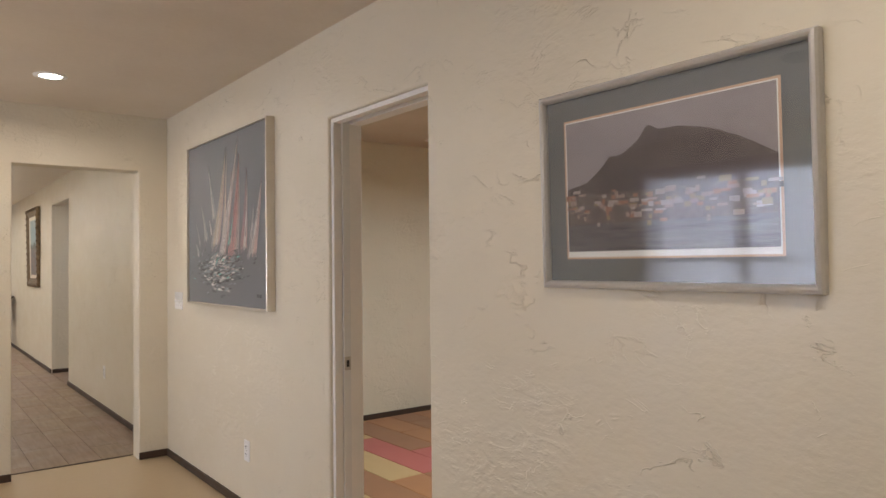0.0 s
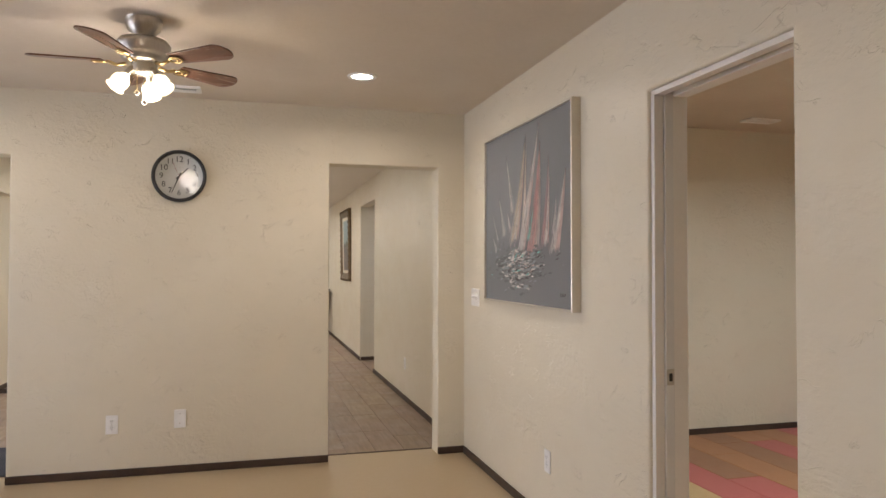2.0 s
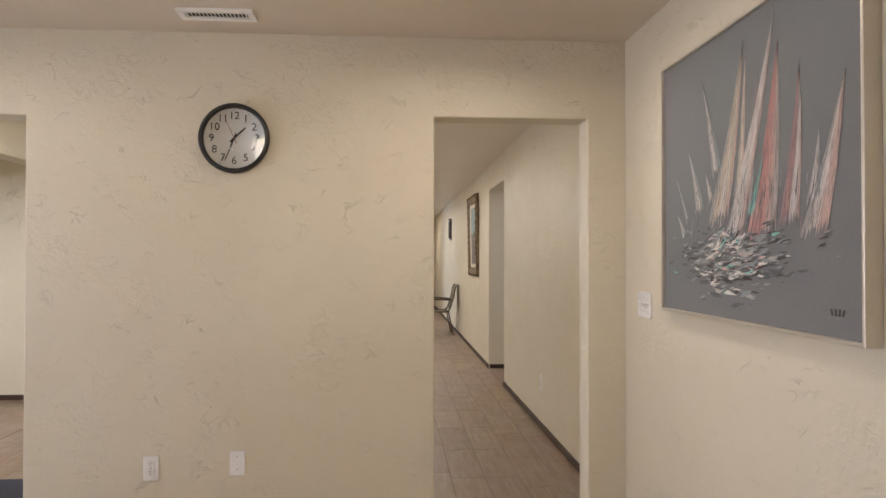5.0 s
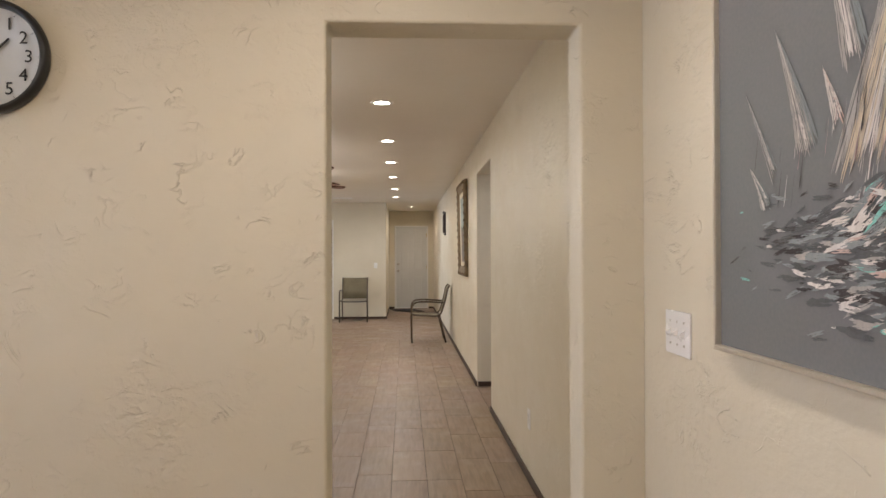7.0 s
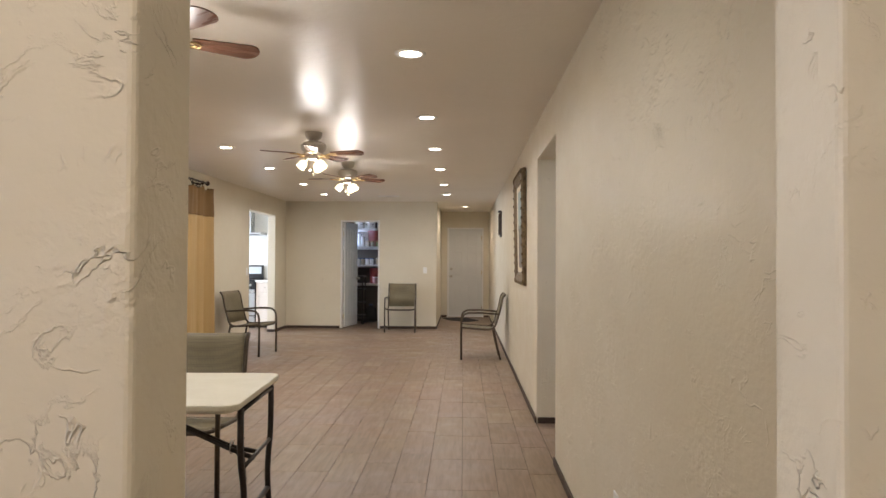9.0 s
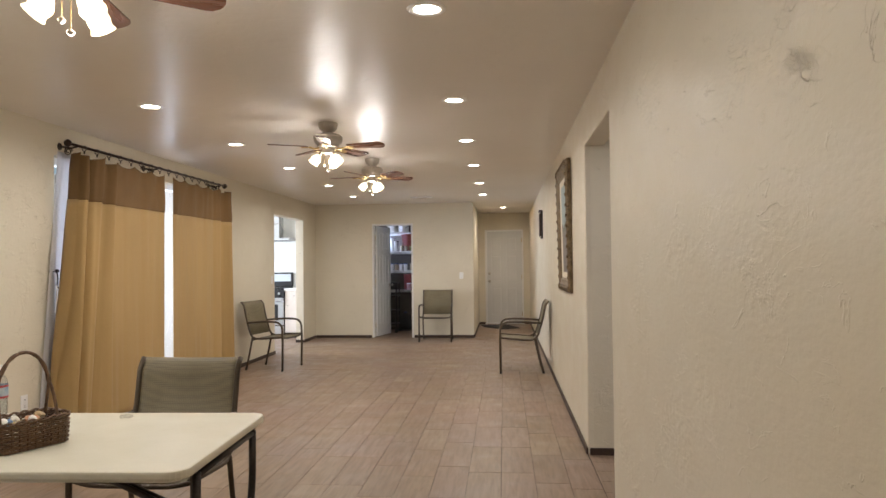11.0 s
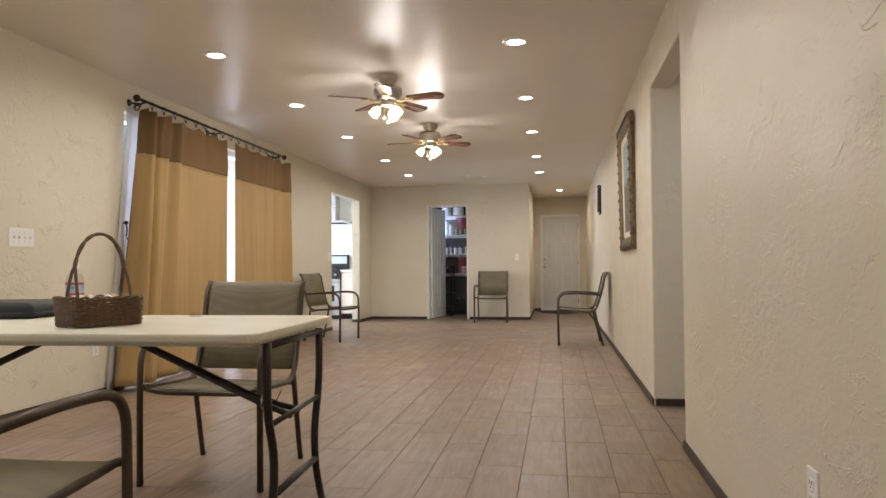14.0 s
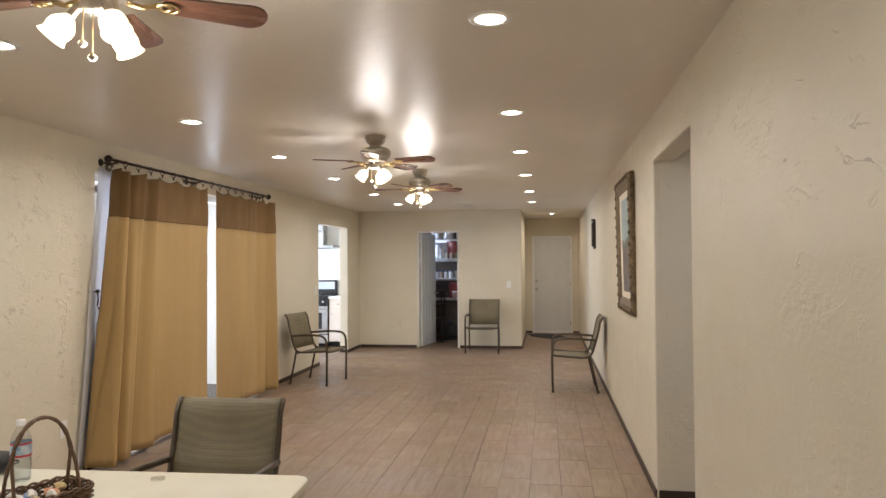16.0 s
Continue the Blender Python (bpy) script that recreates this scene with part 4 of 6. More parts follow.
    for i in range(60):
        u, v, a = rng.uniform(-0.49, 0.49) * iw, rng.uniform(-ih / 2 + 0.02, -0.105), rng.uniform(0.006, 0.03)
        box((u - a, v - 0.0009, 0.0142), (u + a, v + 0.0009, 0.0144 + 0.00004 * (i % 6)), bm=piles.setdefault(3, bmesh.new()))
    for k, bm in piles.items():
        tagged(part("printed_town", bm, tones[k], root), kind="stuff")
    pane = part("glass", box((-w / 2 + 0.018, -h / 2 + 0.018, 0.0165), (w / 2 - 0.018, h / 2 - 0.018, 0.0175)), PICTURE_GLASS, root, "reflective picture glass")
    pane.visible_shadow = False


harbour_print()


def ornate_picture():
    w, h = 1.0, 1.125
    root = thing("ornate_picture", picture_pose(11.70, 1.638) @ pose(0, 0, 0, 1.0), "landscape painting in a wide carved bronze frame", "painting")
    frame_bars(root, w, h, 0.13, [(0, 0.0), (0, 0.030), (0.012, 0.044), (0.03, 0.050), (0.045, 0.042), (0.06, 0.046), (0.085, 0.034), (0.10, 0.036), (0.115, 0.022), (0.12, 0.012)], ORNATE)
    rng = random.Random(2)
    for l, turn, off in ((w, 0, h / 2), (h, 90, w / 2), (w, 180, h / 2), (h, 270, w / 2)):
        n = int(l / 0.085)
        for i in range(n):
            knob = part("carved_bead", lathe([(0, 0.012), (0.012, 0.009), (0.018, 0), (0.016, -0.006)], 10), ORNATE, root)
            knob.matrix_basis = pose(0, 0, 0, 0, 0, turn) @ pose(-l / 2 + l * (i + 0.5) / n, off - 0.022, 0.046)
    frame_bars(root, w - 0.24, h - 0.24, 0.05, [(0, 0.012), (0, 0.022), (0.035, 0.017), (0.05, 0.012)], LINER, "liner_bar")
    iw, ih = w - 0.33, h - 0.33
    part("painted_sky", box((-iw / 2, -0.02, 0.008), (iw / 2, ih / 2, 0.0125)), surface("painted_blue_sky", (0.16, 0.24, 0.27), (0.34, 0.42, 0.42), (0.4, 0.5), scale=5, fine=40), root)
    part("painted_land", box((-iw / 2, -ih / 2, 0.008), (iw / 2, -0.02, 0.0125)), surface("painted_dark_land", (0.045, 0.04, 0.05), (0.24, 0.18, 0.14), (0.4, 0.5), scale=7, fine=40), root)
    hills = [(-iw / 2, -0.021)] + [((k / 20 - 0.5) * iw, -0.02 + 0.10 * noise.noise((k * 0.35, 3, 0)) + 0.06) for k in range(21)] + [(iw / 2, -0.021)]
    part("painted_treeline", prism(hills, 0.0125, 0.0132), surface("painted_trees", (0.05, 0.07, 0.05), (0.13, 0.12, 0.09), (0.4, 0.5), scale=15, fine=60), root)


ornate_picture()


def wall_plaque():
    root = thing("wall_plaque", picture_pose(15.66, 1.885), "dark wooden wall plaque hung on plaster", "wall decoration")
    part("back_board", box((-0.15, -0.20, 0), (0.15, 0.20, 0.022), 0.006), BLACK_IRON, root)
    part("moulding", box((-0.12, -0.165, 0.022), (0.12, 0.165, 0.045), 0.01), SKIRTING, root)
    part("top_crest", prism([(-0.15, 0.19), (0.15, 0.19), (0.08, 0.215), (-0.08, 0.215)], 0.004, 0.05, None, 0.003), BLACK_IRON, root)


wall_plaque()


def pocket_door():
    """The lined opening of the pocket door: jambs, stop bead and the door edge standing in its slot."""
    y0, y1, top = 2.163, 2.913, 2.005
    root = tagged(thing("door_1", pose(0, 0, 0), "cream pocket door slid into the wall in a lined doorway", "door", kind="structure"), "")
    part("jamb", box((1.535, y1 - 0.022, 0.001), (1.575, y1 + 0.001, top - 0.001), 0.003), PAINT_WHITE, root)
    part("jamb", box((1.615, y1 - 0.022, 0.001), (1.68, y1 + 0.001, top - 0.001), 0.003), PAINT_WHITE, root)
    part("head_jamb", box((1.535, y0, top - 0.022), (1.575, y1 - 0.022, top - 0.001), 0.003), PAINT_WHITE, root)
    part("head_jamb", box((1.615, y0, top - 0.022), (1.68, y1 - 0.022, top - 0.001), 0.003), PAINT_WHITE, root)
    leaf = part("door_edge", box((1.577, y1 - 0.030, 0.012), (1.613, y1 + 0.03, top - 0.012), 0.002), DOOR_WHITE, root)
    pull = part("edge_pull", box((1.580, y1 - 0.0325, 0.875), (1.610, y1 - 0.029, 0.935), 0.001), NICKEL, leaf, "metal edge pull with dark recess")
    part("recess", box((1.588, y1 - 0.0335, 0.89), (1.602, y1 - 0.0322, 0.92)), DARK, leaf)


pocket_door()


def lounge_window():
    root = thing("window_1", pose(-3.47, 3.7, 1.15), "wide lounge window with sheer panels", "window", kind="structure")
    w, h = 2.2, 1.8
    for lo, hi in (((-0.05, -w / 2, -h / 2), (0.05, w / 2, -h / 2 + 0.06)), ((-0.05, -w / 2, h / 2 - 0.06), (0.05, w / 2, h / 2)), ((-0.05, -w / 2, -h / 2 + 0.06), (0.05, -w / 2 + 0.06, h / 2 - 0.06)), ((-0.05, w / 2 - 0.06, -h / 2 + 0.06), (0.05, w / 2, h / 2 - 0.06)), ((-0.04, -0.03, -h / 2 + 0.06), (0.04, 0.03, h / 2 - 0.06)), ((-0.03, -w / 2 + 0.06, -0.02), (0.03, -0.03, 0.02)), ((-0.03, 0.03, -0.02), (0.03, w / 2 - 0.06, 0.02))):
        part("window_frame", box(lo, hi, 0.004), PAINT_WHITE, root)
    for s in (-1, 1):
        p = part("pane", box((-0.004, min(s * 0.03, s * (w / 2 - 0.06)), -h / 2 + 0.06), (0.0, max(s * 0.03, s * (w / 2 - 0.06)), h / 2 - 0.06)), GLASS, root)
        p.visible_shadow = False


lounge_window()


def lounge_sheer(y0, y1, seed):
    root = thing("sheer_curtain", pose(-3.32, (y0 + y1) / 2, 0), "pale sheer curtain panel over the lounge window", "curtain", "lounge sheers")
    part("cloth", drape((y0 - y1) / 2, (y1 - y0) / 2, 0.12, 2.12, 0, 7, 0.02, seed), OPEN_SHEER, root)


# unseen window, added so the pantry fill has an opening
def high_window():
    root = thing("window_3", pose(-1.93, 19.1, 1.75), "unseen high pantry window, added for the fill light", "window", kind="structure")
    for lo, hi in (((-0.04, -0.3, -0.25), (0.04, 0.3, -0.21)), ((-0.04, -0.3, 0.21), (0.04, 0.3, 0.25)), ((-0.04, -0.3, -0.21), (0.04, -0.26, 0.21)), ((-0.04, 0.26, -0.21), (0.04, 0.3, 0.21))):
        part("window_frame", box(lo, hi, 0.004), PAINT_WHITE, root)
    part("pane", box((-0.003, -0.26, -0.21), (0.0, 0.26, 0.21)), GLASS, root).visible_shadow = False


high_window()


def lounge_rod():
    root = thing("curtain_rod", pose(-3.32, 2.45, 2.125), "slim white curtain rod over the lounge window", "curtain rod")
    part("rod", tube([(0, 0, 0), (0, 2.5, 0)], 0.009, 10), PAINT_WHITE, root)
    for y in (0.06, 2.44):
        part("bracket", tube([(0, y, 0), (-0.082, y, -0.01)], 0.007, 8), PAINT_WHITE, root)


lounge_rod()

# ---- hall: patio door and curtains ----


def patio_door():
    root = thing("door_2", pose(-2.60, 11.95, 0), "white-framed sliding glass patio door behind curtains", "patio door", kind="structure")
    w, h = 3.0, 2.20
    for lo, hi in (((-0.04, -w / 2, 0.0), (0.04, w / 2, 0.05)), ((-0.04, -w / 2, h - 0.06), (0.04, w / 2, h)), ((-0.04, -w / 2, 0.05), (0.04, -w / 2 + 0.06, h - 0.06)), ((-0.04, w / 2 - 0.06, 0.05), (0.04, w / 2, h - 0.06)), ((-0.035, -0.045, 0.05), (0.035, 0.045, h - 0.06))):
        # bottom rail given a dark colour for the shadow under the curtains
        part("door_frame", box(lo, hi, 0.004), BLACK_IRON if hi[2] < 0.1 else PAINT_WHITE, root)
    for s in (-1, 1):
        p = part("pane", box((-0.004, min(s * 0.045, s * (w / 2 - 0.06)), 0.05), (0.0, max(s * 0.045, s * (w / 2 - 0.06)), h - 0.06)), GLASS, root)
        p.visible_shadow = False


patio_door()


def drape(y0, y1, z0, z1, x, folds, depth, seed, hem=0.0, lean=(0.0, 0.0), gather=None, dense=None, crease=0.0, scallop=0.0):
    """A hanging sheet of cloth: deep folds where it is gathered, soft creases elsewhere, its top sagging between the rings."""
    rng = random.Random(seed)
    phase = [rng.uniform(0, 6.28) for _ in range(4)]
    bm = bmesh.new()
    nu, nv = 160, 30
    rows = {}
    for s in (0, 1):
        for i in range(nu + 1):
            for k in range(nv + 1):
                u, v = i / nu, k / nv
                drop = (2.235 - z0 - (z1 - z0) * v) / 2.15
                warp = (dense(u) if dense else u) + 0.014 * math.sin(7 * u + phase[0]) + 0.012 * math.sin(3 * drop + 9 * u + phase[1])
                wave = math.sin(2 * math.pi * folds * warp + phase[2] + 0.5 * drop) + 0.25 * math.sin(2 * math.pi * folds * 2.3 * warp + phase[3])
                wave = math.copysign(abs(wave) ** 0.8, wave) * (gather(u) if gather else 1.0)
                ripple = noise.noise((u * 11 + drop * 0.9 + seed, drop * 1.1, seed * 0.7)) + 0.6 * noise.noise((u * 24 - drop * 1.6, drop * 2.4, seed * 1.9))
                pull = noise.noise((u * 9 + drop * 7, drop * 3 - u * 6, seed * 3.1)) * max(0.0, 1 - drop * 3.2)
                y = y0 + (y1 - y0) * u + (lean[0] * (1 - u) ** 2 + lean[1] * u) * drop
                sag = scallop * abs(math.sin(math.pi * 5 * u)) ** 0.7 * max(0.0, 1 - drop * 7)
                zz = z0 + (z1 - z0) * v - sag + hem * u * (1 - v)
                off = depth * (0.6 + 0.4 * drop) * wave + crease * (ripple * (0.35 + 0.65 * drop) + 1.5 * pull)
                rows[s, i, k] = bm.verts.new((x + off - s * 0.003, y, zz + 0.010 * math.sin(5 * u + phase[1]) * drop))
    for s in (0, 1):
        for i in range(nu):
            for k in range(nv):
                q = (rows[s, i, k], rows[s, i + 1, k], rows[s, i + 1, k + 1], rows[s, i, k + 1])
                bm.faces.new(q if s else q[::-1]).smooth = True
    edge = [(i, 0) for i in range(nu)] + [(nu, k) for k in range(nv)] + [(i, nv) for i in range(nu, 0, -1)] + [(0, k) for k in range(nv, 0, -1)]
    for a, b in zip(edge, edge[1:] + edge[:1]):
        bm.faces.new((rows[0, *a], rows[0, *b], rows[1, *b], rows[1, *a]))
    bmesh.ops.recalc_face_normals(bm, faces=bm.faces[:])
    return bm


def curtain(y0, y1, z0, seed, folds, lean, label, hem, lining, gather, dense):
    root = thing("curtain", pose(-2.36, (y0 + y1) / 2, 0), label, "curtain", "patio curtains")
    off = (y0 + y1) / 2
    part("curtain_body", drape(y0 - off, y1 - off, z0, 1.865, 0, folds, 0.085, seed, hem, lean, gather, dense, 0.012), CURTAIN, root)
    part("curtain_band", drape(y0 - off, y1 - off, 1.862, 2.235, 0.004, folds, 0.085, seed, 0, lean, gather, dense, 0.012, 0.032), CURTAIN_TOP, root, "dark brown top band")
    part("lining", drape(y0 - off + lining[0], y1 - off + lining[1], 0.02, 2.235, -0.125, folds, 0.012, seed + 5, 0.0, (lean[0] * 0.9, 0.0)), SHEER, root, "white lining cloth")


curtain(10.55, 11.95, 0.05, 3, 5.6, (-0.27, 0.0), "gold-tan pleated patio curtain with dark brown top band", 0.02, (-0.07, 0.0), lambda u: 0.07 + 1.25 * max(0, 1 - u / 0.40) ** 0.4, lambda u: u ** 0.62)
curtain(12.12, 13.52, 0.06, 8, 4.4, (0.0, 0.0), "gold-tan patio curtain panel with dark brown top band", 0.0, (0.30, 0.10), lambda u: 0.08 + 1.1 * max(0, (u - 0.70) / 0.30), lambda u: 1 - (1 - u) ** 0.75)
lounge_sheer(2.55, 3.72, 31)
lounge_sheer(3.68, 4.85, 32)


def curtain_rod():
    y0, y1, z, x = 10.46, 13.40, 2.285, -2.36
    root = thing("curtain_rod", pose(x, y0, z), "dark iron curtain rod with scroll brackets and rings", "curtain rod")
    l = y1 - y0
    part("rod", tube([(0, 0, 0), (0, l, 0)], 0.011, 12), ROD_IRON, root)
    for y in (0.0, l):
        s = -1 if y == 0 else 1
        part("finial", lathe([(0.0, 0.0), (0.012, 0.002), (0.010, 0.012), (0.024, 0.026), (0.030, 0.042), (0.024, 0.058), (0.010, 0.066), (0, 0.068)], 16, None, pose(0, y, 0, -90 * s)), ROD_IRON, root)
    for y in (0.07, l * 0.46, l - 0.10):
        arm = part("bracket", tube([(0, y, -0.012), (-0.05, y, -0.02), (-0.135, y, -0.005)], 0.008, 8), ROD_IRON, root)
        part("wall_plate", lathe([(0, 0.008), (0.024, 0.006), (0.03, 0)], 14, None, pose(-0.14, y, -0.005, 0, 90)), ROD_IRON, arm)
        part("scroll", tube([(-0.07 + 0.034 * math.cos(k * 0.5) * (1 - k / 32), y, -0.045 + 0.036 * math.sin(k * 0.5) * (1 - k / 32)) for k in range(24)], 0.005, 6), ROD_IRON, arm)
    for i in range(16):
        y = 0.17 + (l - 0.3) * i / 15
        ring = part("ring", tube([(0.019 * math.cos(2 * math.pi * k / 16), y, -0.008 + 0.021 * math.sin(2 * math.pi * k / 16)) for k in range(16)], 0.003, 6, None, True), ROD_IRON, root)
        part("clip", box((-0.004, y - 0.006, -0.052), (0.004, y + 0.006, -0.028), 0.002), ROD_IRON, ring)


curtain_rod()


def holdback():
    root = thing("curtain_holdback", pose(-2.50, 10.43, 1.30), "dark iron curtain hook on the plaster wall", "curtain hook")
    part("rosette", lathe([(0, 0.012), (0.018, 0.010), (0.028, 0.004), (0.03, 0)], 18, None, pose(0, 0, 0, 0, 90)), ROD_IRON, root)
    part("hook", tube(rounded([(0.0, 0, 0), (0.045, 0, 0.005), (0.052, 0.005, -0.05), (0.036, 0.012, -0.11), (0.055, 0.02, -0.13), (0.07, 0.02, -0.09)], 0.02), 0.0055, 8), ROD_IRON, root)
    part("cord", tube([(0.045, 0.004, -0.10), (0.040, 0.0, -0.30), (0.034, -0.012, -0.55), (0.036, -0.02, -0.82)], 0.0032, 6), LINER, root, "thin pale draw cord")
    part("knob", lathe([(0, 0.014), (0.012, 0.01), (0.016, 0), (0.012, -0.01), (0, -0.012)], 14, None, pose(0.048, 0, 0.006, 0, 90)), ROD_IRON, root)


holdback()


# ---- doors ----


def panel_door(name, w, h, material, m, label, knob_x, lever=False):
    """Six-panel door, hinged at x = 0, faces at y = 0 and y = -0.035."""
    root = tagged(thing(name, m, label, "door", kind="structure"), "")
    t = 0.035
    st, rails = 0.105, [(0, 0.20), (0.80, 0.94), (1.50, 1.60), (h - 0.115, h)]
    bm = bmesh.new()
    for x0, x1 in ((0, st), (w / 2 - 0.05, w / 2 + 0.05), (w - st, w)):
        box((x0, -t, 0), (x1, 0, h), 0.002, 1, bm)
    for z0, z1 in rails:
        for x0, x1 in ((st, w / 2 - 0.05), (w / 2 + 0.05, w - st)):
            box((x0, -t, z0), (x1, 0, z1), 0.0, 1, bm)
    part("stile_and_rail_frame", bm, material, root)
    for (a, z0), (z1, b) in zip(rails, rails[1:]):
        for x0, x1 in ((st, w / 2 - 0.05), (w / 2 + 0.05, w - st)):
            p = part("panel", box((x0, -t + 0.011, z0), (x1, -0.011, z1)), material, root)
            part("raised_field", box((x0 + 0.028, -t + 0.003, z0 + 0.028), (x1 - 0.028, -0.003, z1 - 0.028), 0.007, 2), material, p)
    for y, s in ((0.0, 1), (-t, -1)):
        k = part("door_handle", lathe([(0.030, 0), (0.028, 0.006), (0.012, 0.010), (0.011, 0.035), (0.022, 0.042), (0.027, 0.054), (0.020, 0.066), (0, 0.069)], 20, None, pose(knob_x, y, 0.93, -90 * s)), NICKEL, root, "satin nickel handle")
        if lever:
            part("lever", tube([(knob_x, y + s * 0.05, 0.93), (knob_x + 0.05, y + s * 0.055, 0.932), (knob_x + 0.115, y + s * 0.05, 0.928)], 0.009, 8), NICKEL, root)
            part("deadbolt", lathe([(0.030, 0), (0.028, 0.012), (0.020, 0.018), (0, 0.019)], 20, None, pose(knob_x, y, 1.10, -90 * s)), NICKEL, root)
    for z in (0.2, 1.02, 1.82):
        part("hinge", box((-0.012, -0.006, z - 0.045), (0.012, 0.006, z + 0.045), 0.002), BRASS, root)
    return root


def door_lining(name, axis_x0, axis_x1, y0, y1, top, label):
    root = tagged(thing(name, pose(0, 0, 0), label, "door frame", kind="structure"), "")
    part("jamb", box((axis_x0, y0 - 0.004, 0.001), (axis_x0 + 0.03, y1 + 0.004, top), 0.003), PAINT_WHITE, root)
    part("jamb", box((axis_x1 - 0.03, y0 - 0.004, 0.001), (axis_x1, y1 + 0.004, top), 0.003), PAINT_WHITE, root)
    part("head_jamb", box((axis_x0 + 0.03, y0 - 0.004, top - 0.03), (axis_x1 - 0.03, y1 + 0.004, top), 0.003), PAINT_WHITE, root)


door_lining("door_frame_pantry", -1.441, -0.689, 17.99, 18.13, 2.076, "white painted pantry door lining")
panel_door("door_3", 0.69, 2.03, DOOR_WHITE, pose(-1.405, 18.125, 0.012, 0, 0, 78.5), "white six-panel pantry door standing open", 0.63)
door_lining("door_frame_corridor", 0.546, 1.384, 20.775, 20.915, 2.071, "grey-white corridor door lining")
panel_door("door_4", 0.772, 2.02, DOOR_GREY, pose(1.351, 20.84, 0.014, 0, 0, 180), "grey-white six-panel corridor door, closed, with lever", 0.71, True)


# white strips in place of the daylight line at the door's edge and foot
strip = thing("weather_strip", pose(0.576, 20.772, 0.012), "white strip standing in for light leaking round the corridor door", "weather strip", kind="structure")
part("side_strip", box((0, -0.004, 0), (0.014, 0.03, 2.02), 0.002), PLASTIC_WHITE, strip)
part("bottom_strip", box((0.014, -0.004, 0), (0.775, 0.03, 0.018), 0.002), PLASTIC_WHITE, strip)

# ---- chairs and table ----


def patio_chair(m, label, group="patio chairs"):
    """Stacking sling chair: front looks along -y, feet at z = 0."""
    root = thing("patio_chair", m, label, "chair", group)
    w = 0.275
    for s in (-1, 1):
        leg = part("front_leg_and_arm", tube(rounded([(s * w, -0.27, 0), (s * w, -0.275, 0.40), (s * w, -0.265, 0.612), (s * w, -0.06, 0.625), (s * (w - 0.012), 0.20, 0.605)], 0.14, 10), 0.0140, 12), BRONZE, root)
        part("foot_cap", lathe([(0.0135, 0), (0.0145, 0.004), (0.0145, 0.022), (0.013, 0.024)], 12, None, pose(s * w, -0.27, 0.0005)), BLACK_PLASTIC, leg)
        rail = part("seat_and_back_rail", tube(rounded([(s * (w - 0.022), -0.26, 0.425), (s * (w - 0.022), -0.02, 0.405), (s * (w - 0.022), 0.165, 0.398), (s * (w - 0.022), 0.245, 0.66), (s * (w - 0.022), 0.275, 0.82), (s * (w - 0.022), 0.315, 0.868)], 0.09, 8), 0.0130, 12), BRONZE, root)
        back = part("back_leg", tube(rounded([(s * (w - 0.018), 0.155, 0.42), (s * (w - 0.018), 0.185, 0.26), (s * (w - 0.018), 0.245, 0.0)], 0.12, 8), 0.0130, 12), BRONZE, root)
        part("foot_cap", lathe([(0.0125, 0), (0.0135, 0.004), (0.0135, 0.02), (0.012, 0.022)], 12, None, pose(s * (w - 0.018), 0.245, 0.0005)), BLACK_PLASTIC, back)
        part("arm_joint", box((s * (w - 0.016) - 0.012, 0.188, 0.592), (s * (w - 0.016) + 0.012, 0.235, 0.616), 0.005), BRONZE, root)
        part("seat_joint", tube([(s * w, -0.272, 0.43), (s * (w - 0.024), -0.262, 0.427)], 0.0105, 8), BRONZE, root)
    part("front_bar", tube(rounded([(-w, -0.27, 0.425), (-0.18, -0.278, 0.405), (0.18, -0.278, 0.405), (w, -0.27, 0.425)], 0.09), 0.0105, 10), BRONZE, root)
    part("rear_bar", tube([(-w + 0.018, 0.165, 0.385), (w - 0.018, 0.165, 0.385)], 0.0105, 10), BRONZE, root)

    def sling(path, half, dip, thick=0.005):
        """Cloth stretched between the rails along a path in y and z, dipping in its middle along the path's normal."""
        path = rounded([(0, y, z) for y, z in path], 0.05, 5)
        bm = bmesh.new()
        n, grid = 10, {}
        for i, p in enumerate(path):
            a, b = path[max(0, i - 1)], path[min(len(path) - 1, i + 1)]
            d = (b - a).normalized()
            nrm = Vector((0, d.z, -d.y))
            e = math.sin(math.pi * min(1, i / (len(path) - 1) * 1.0))
            for k in range(n + 1):
                u = 2 * k / n - 1
                for s in (0, 1):
                    grid[i, k, s] = bm.verts.new(p + Vector((u * half, 0, 0)) + nrm * (dip * (1 - u * u) * (0.4 + 0.6 * e) + s * thick))
        m_, n_ = len(path) - 1, n
        for i in range(m_):
            for k in range(n_):
                for s in (0, 1):
                    q = [grid[i, k, s], grid[i + 1, k, s], grid[i + 1, k + 1, s], grid[i, k + 1, s]]
                    bm.faces.new(q if s else q[::-1]).smooth = True
        for i in range(m_):
            for k in (0, n_):
                bm.faces.new((grid[i, k, 0], grid[i + 1, k, 0], grid[i + 1, k, 1], grid[i, k, 1]))
        for k in range(n_):
            for i in (0, m_):
                bm.faces.new((grid[i, k, 0], grid[i, k + 1, 0], grid[i, k + 1, 1], grid[i, k, 1]))
        bmesh.ops.recalc_face_normals(bm, faces=bm.faces[:])
        return bm

    part("seat_sling", sling([(-0.275, 0.425), (-0.02, 0.408), (0.14, 0.402)], w - 0.018, 0.018), SLING, root)
    part("back_sling", sling([(0.180, 0.447), (0.243, 0.66), (0.272, 0.82), (0.318, 0.872)], w - 0.018, 0.014), SLING, root)
    return root


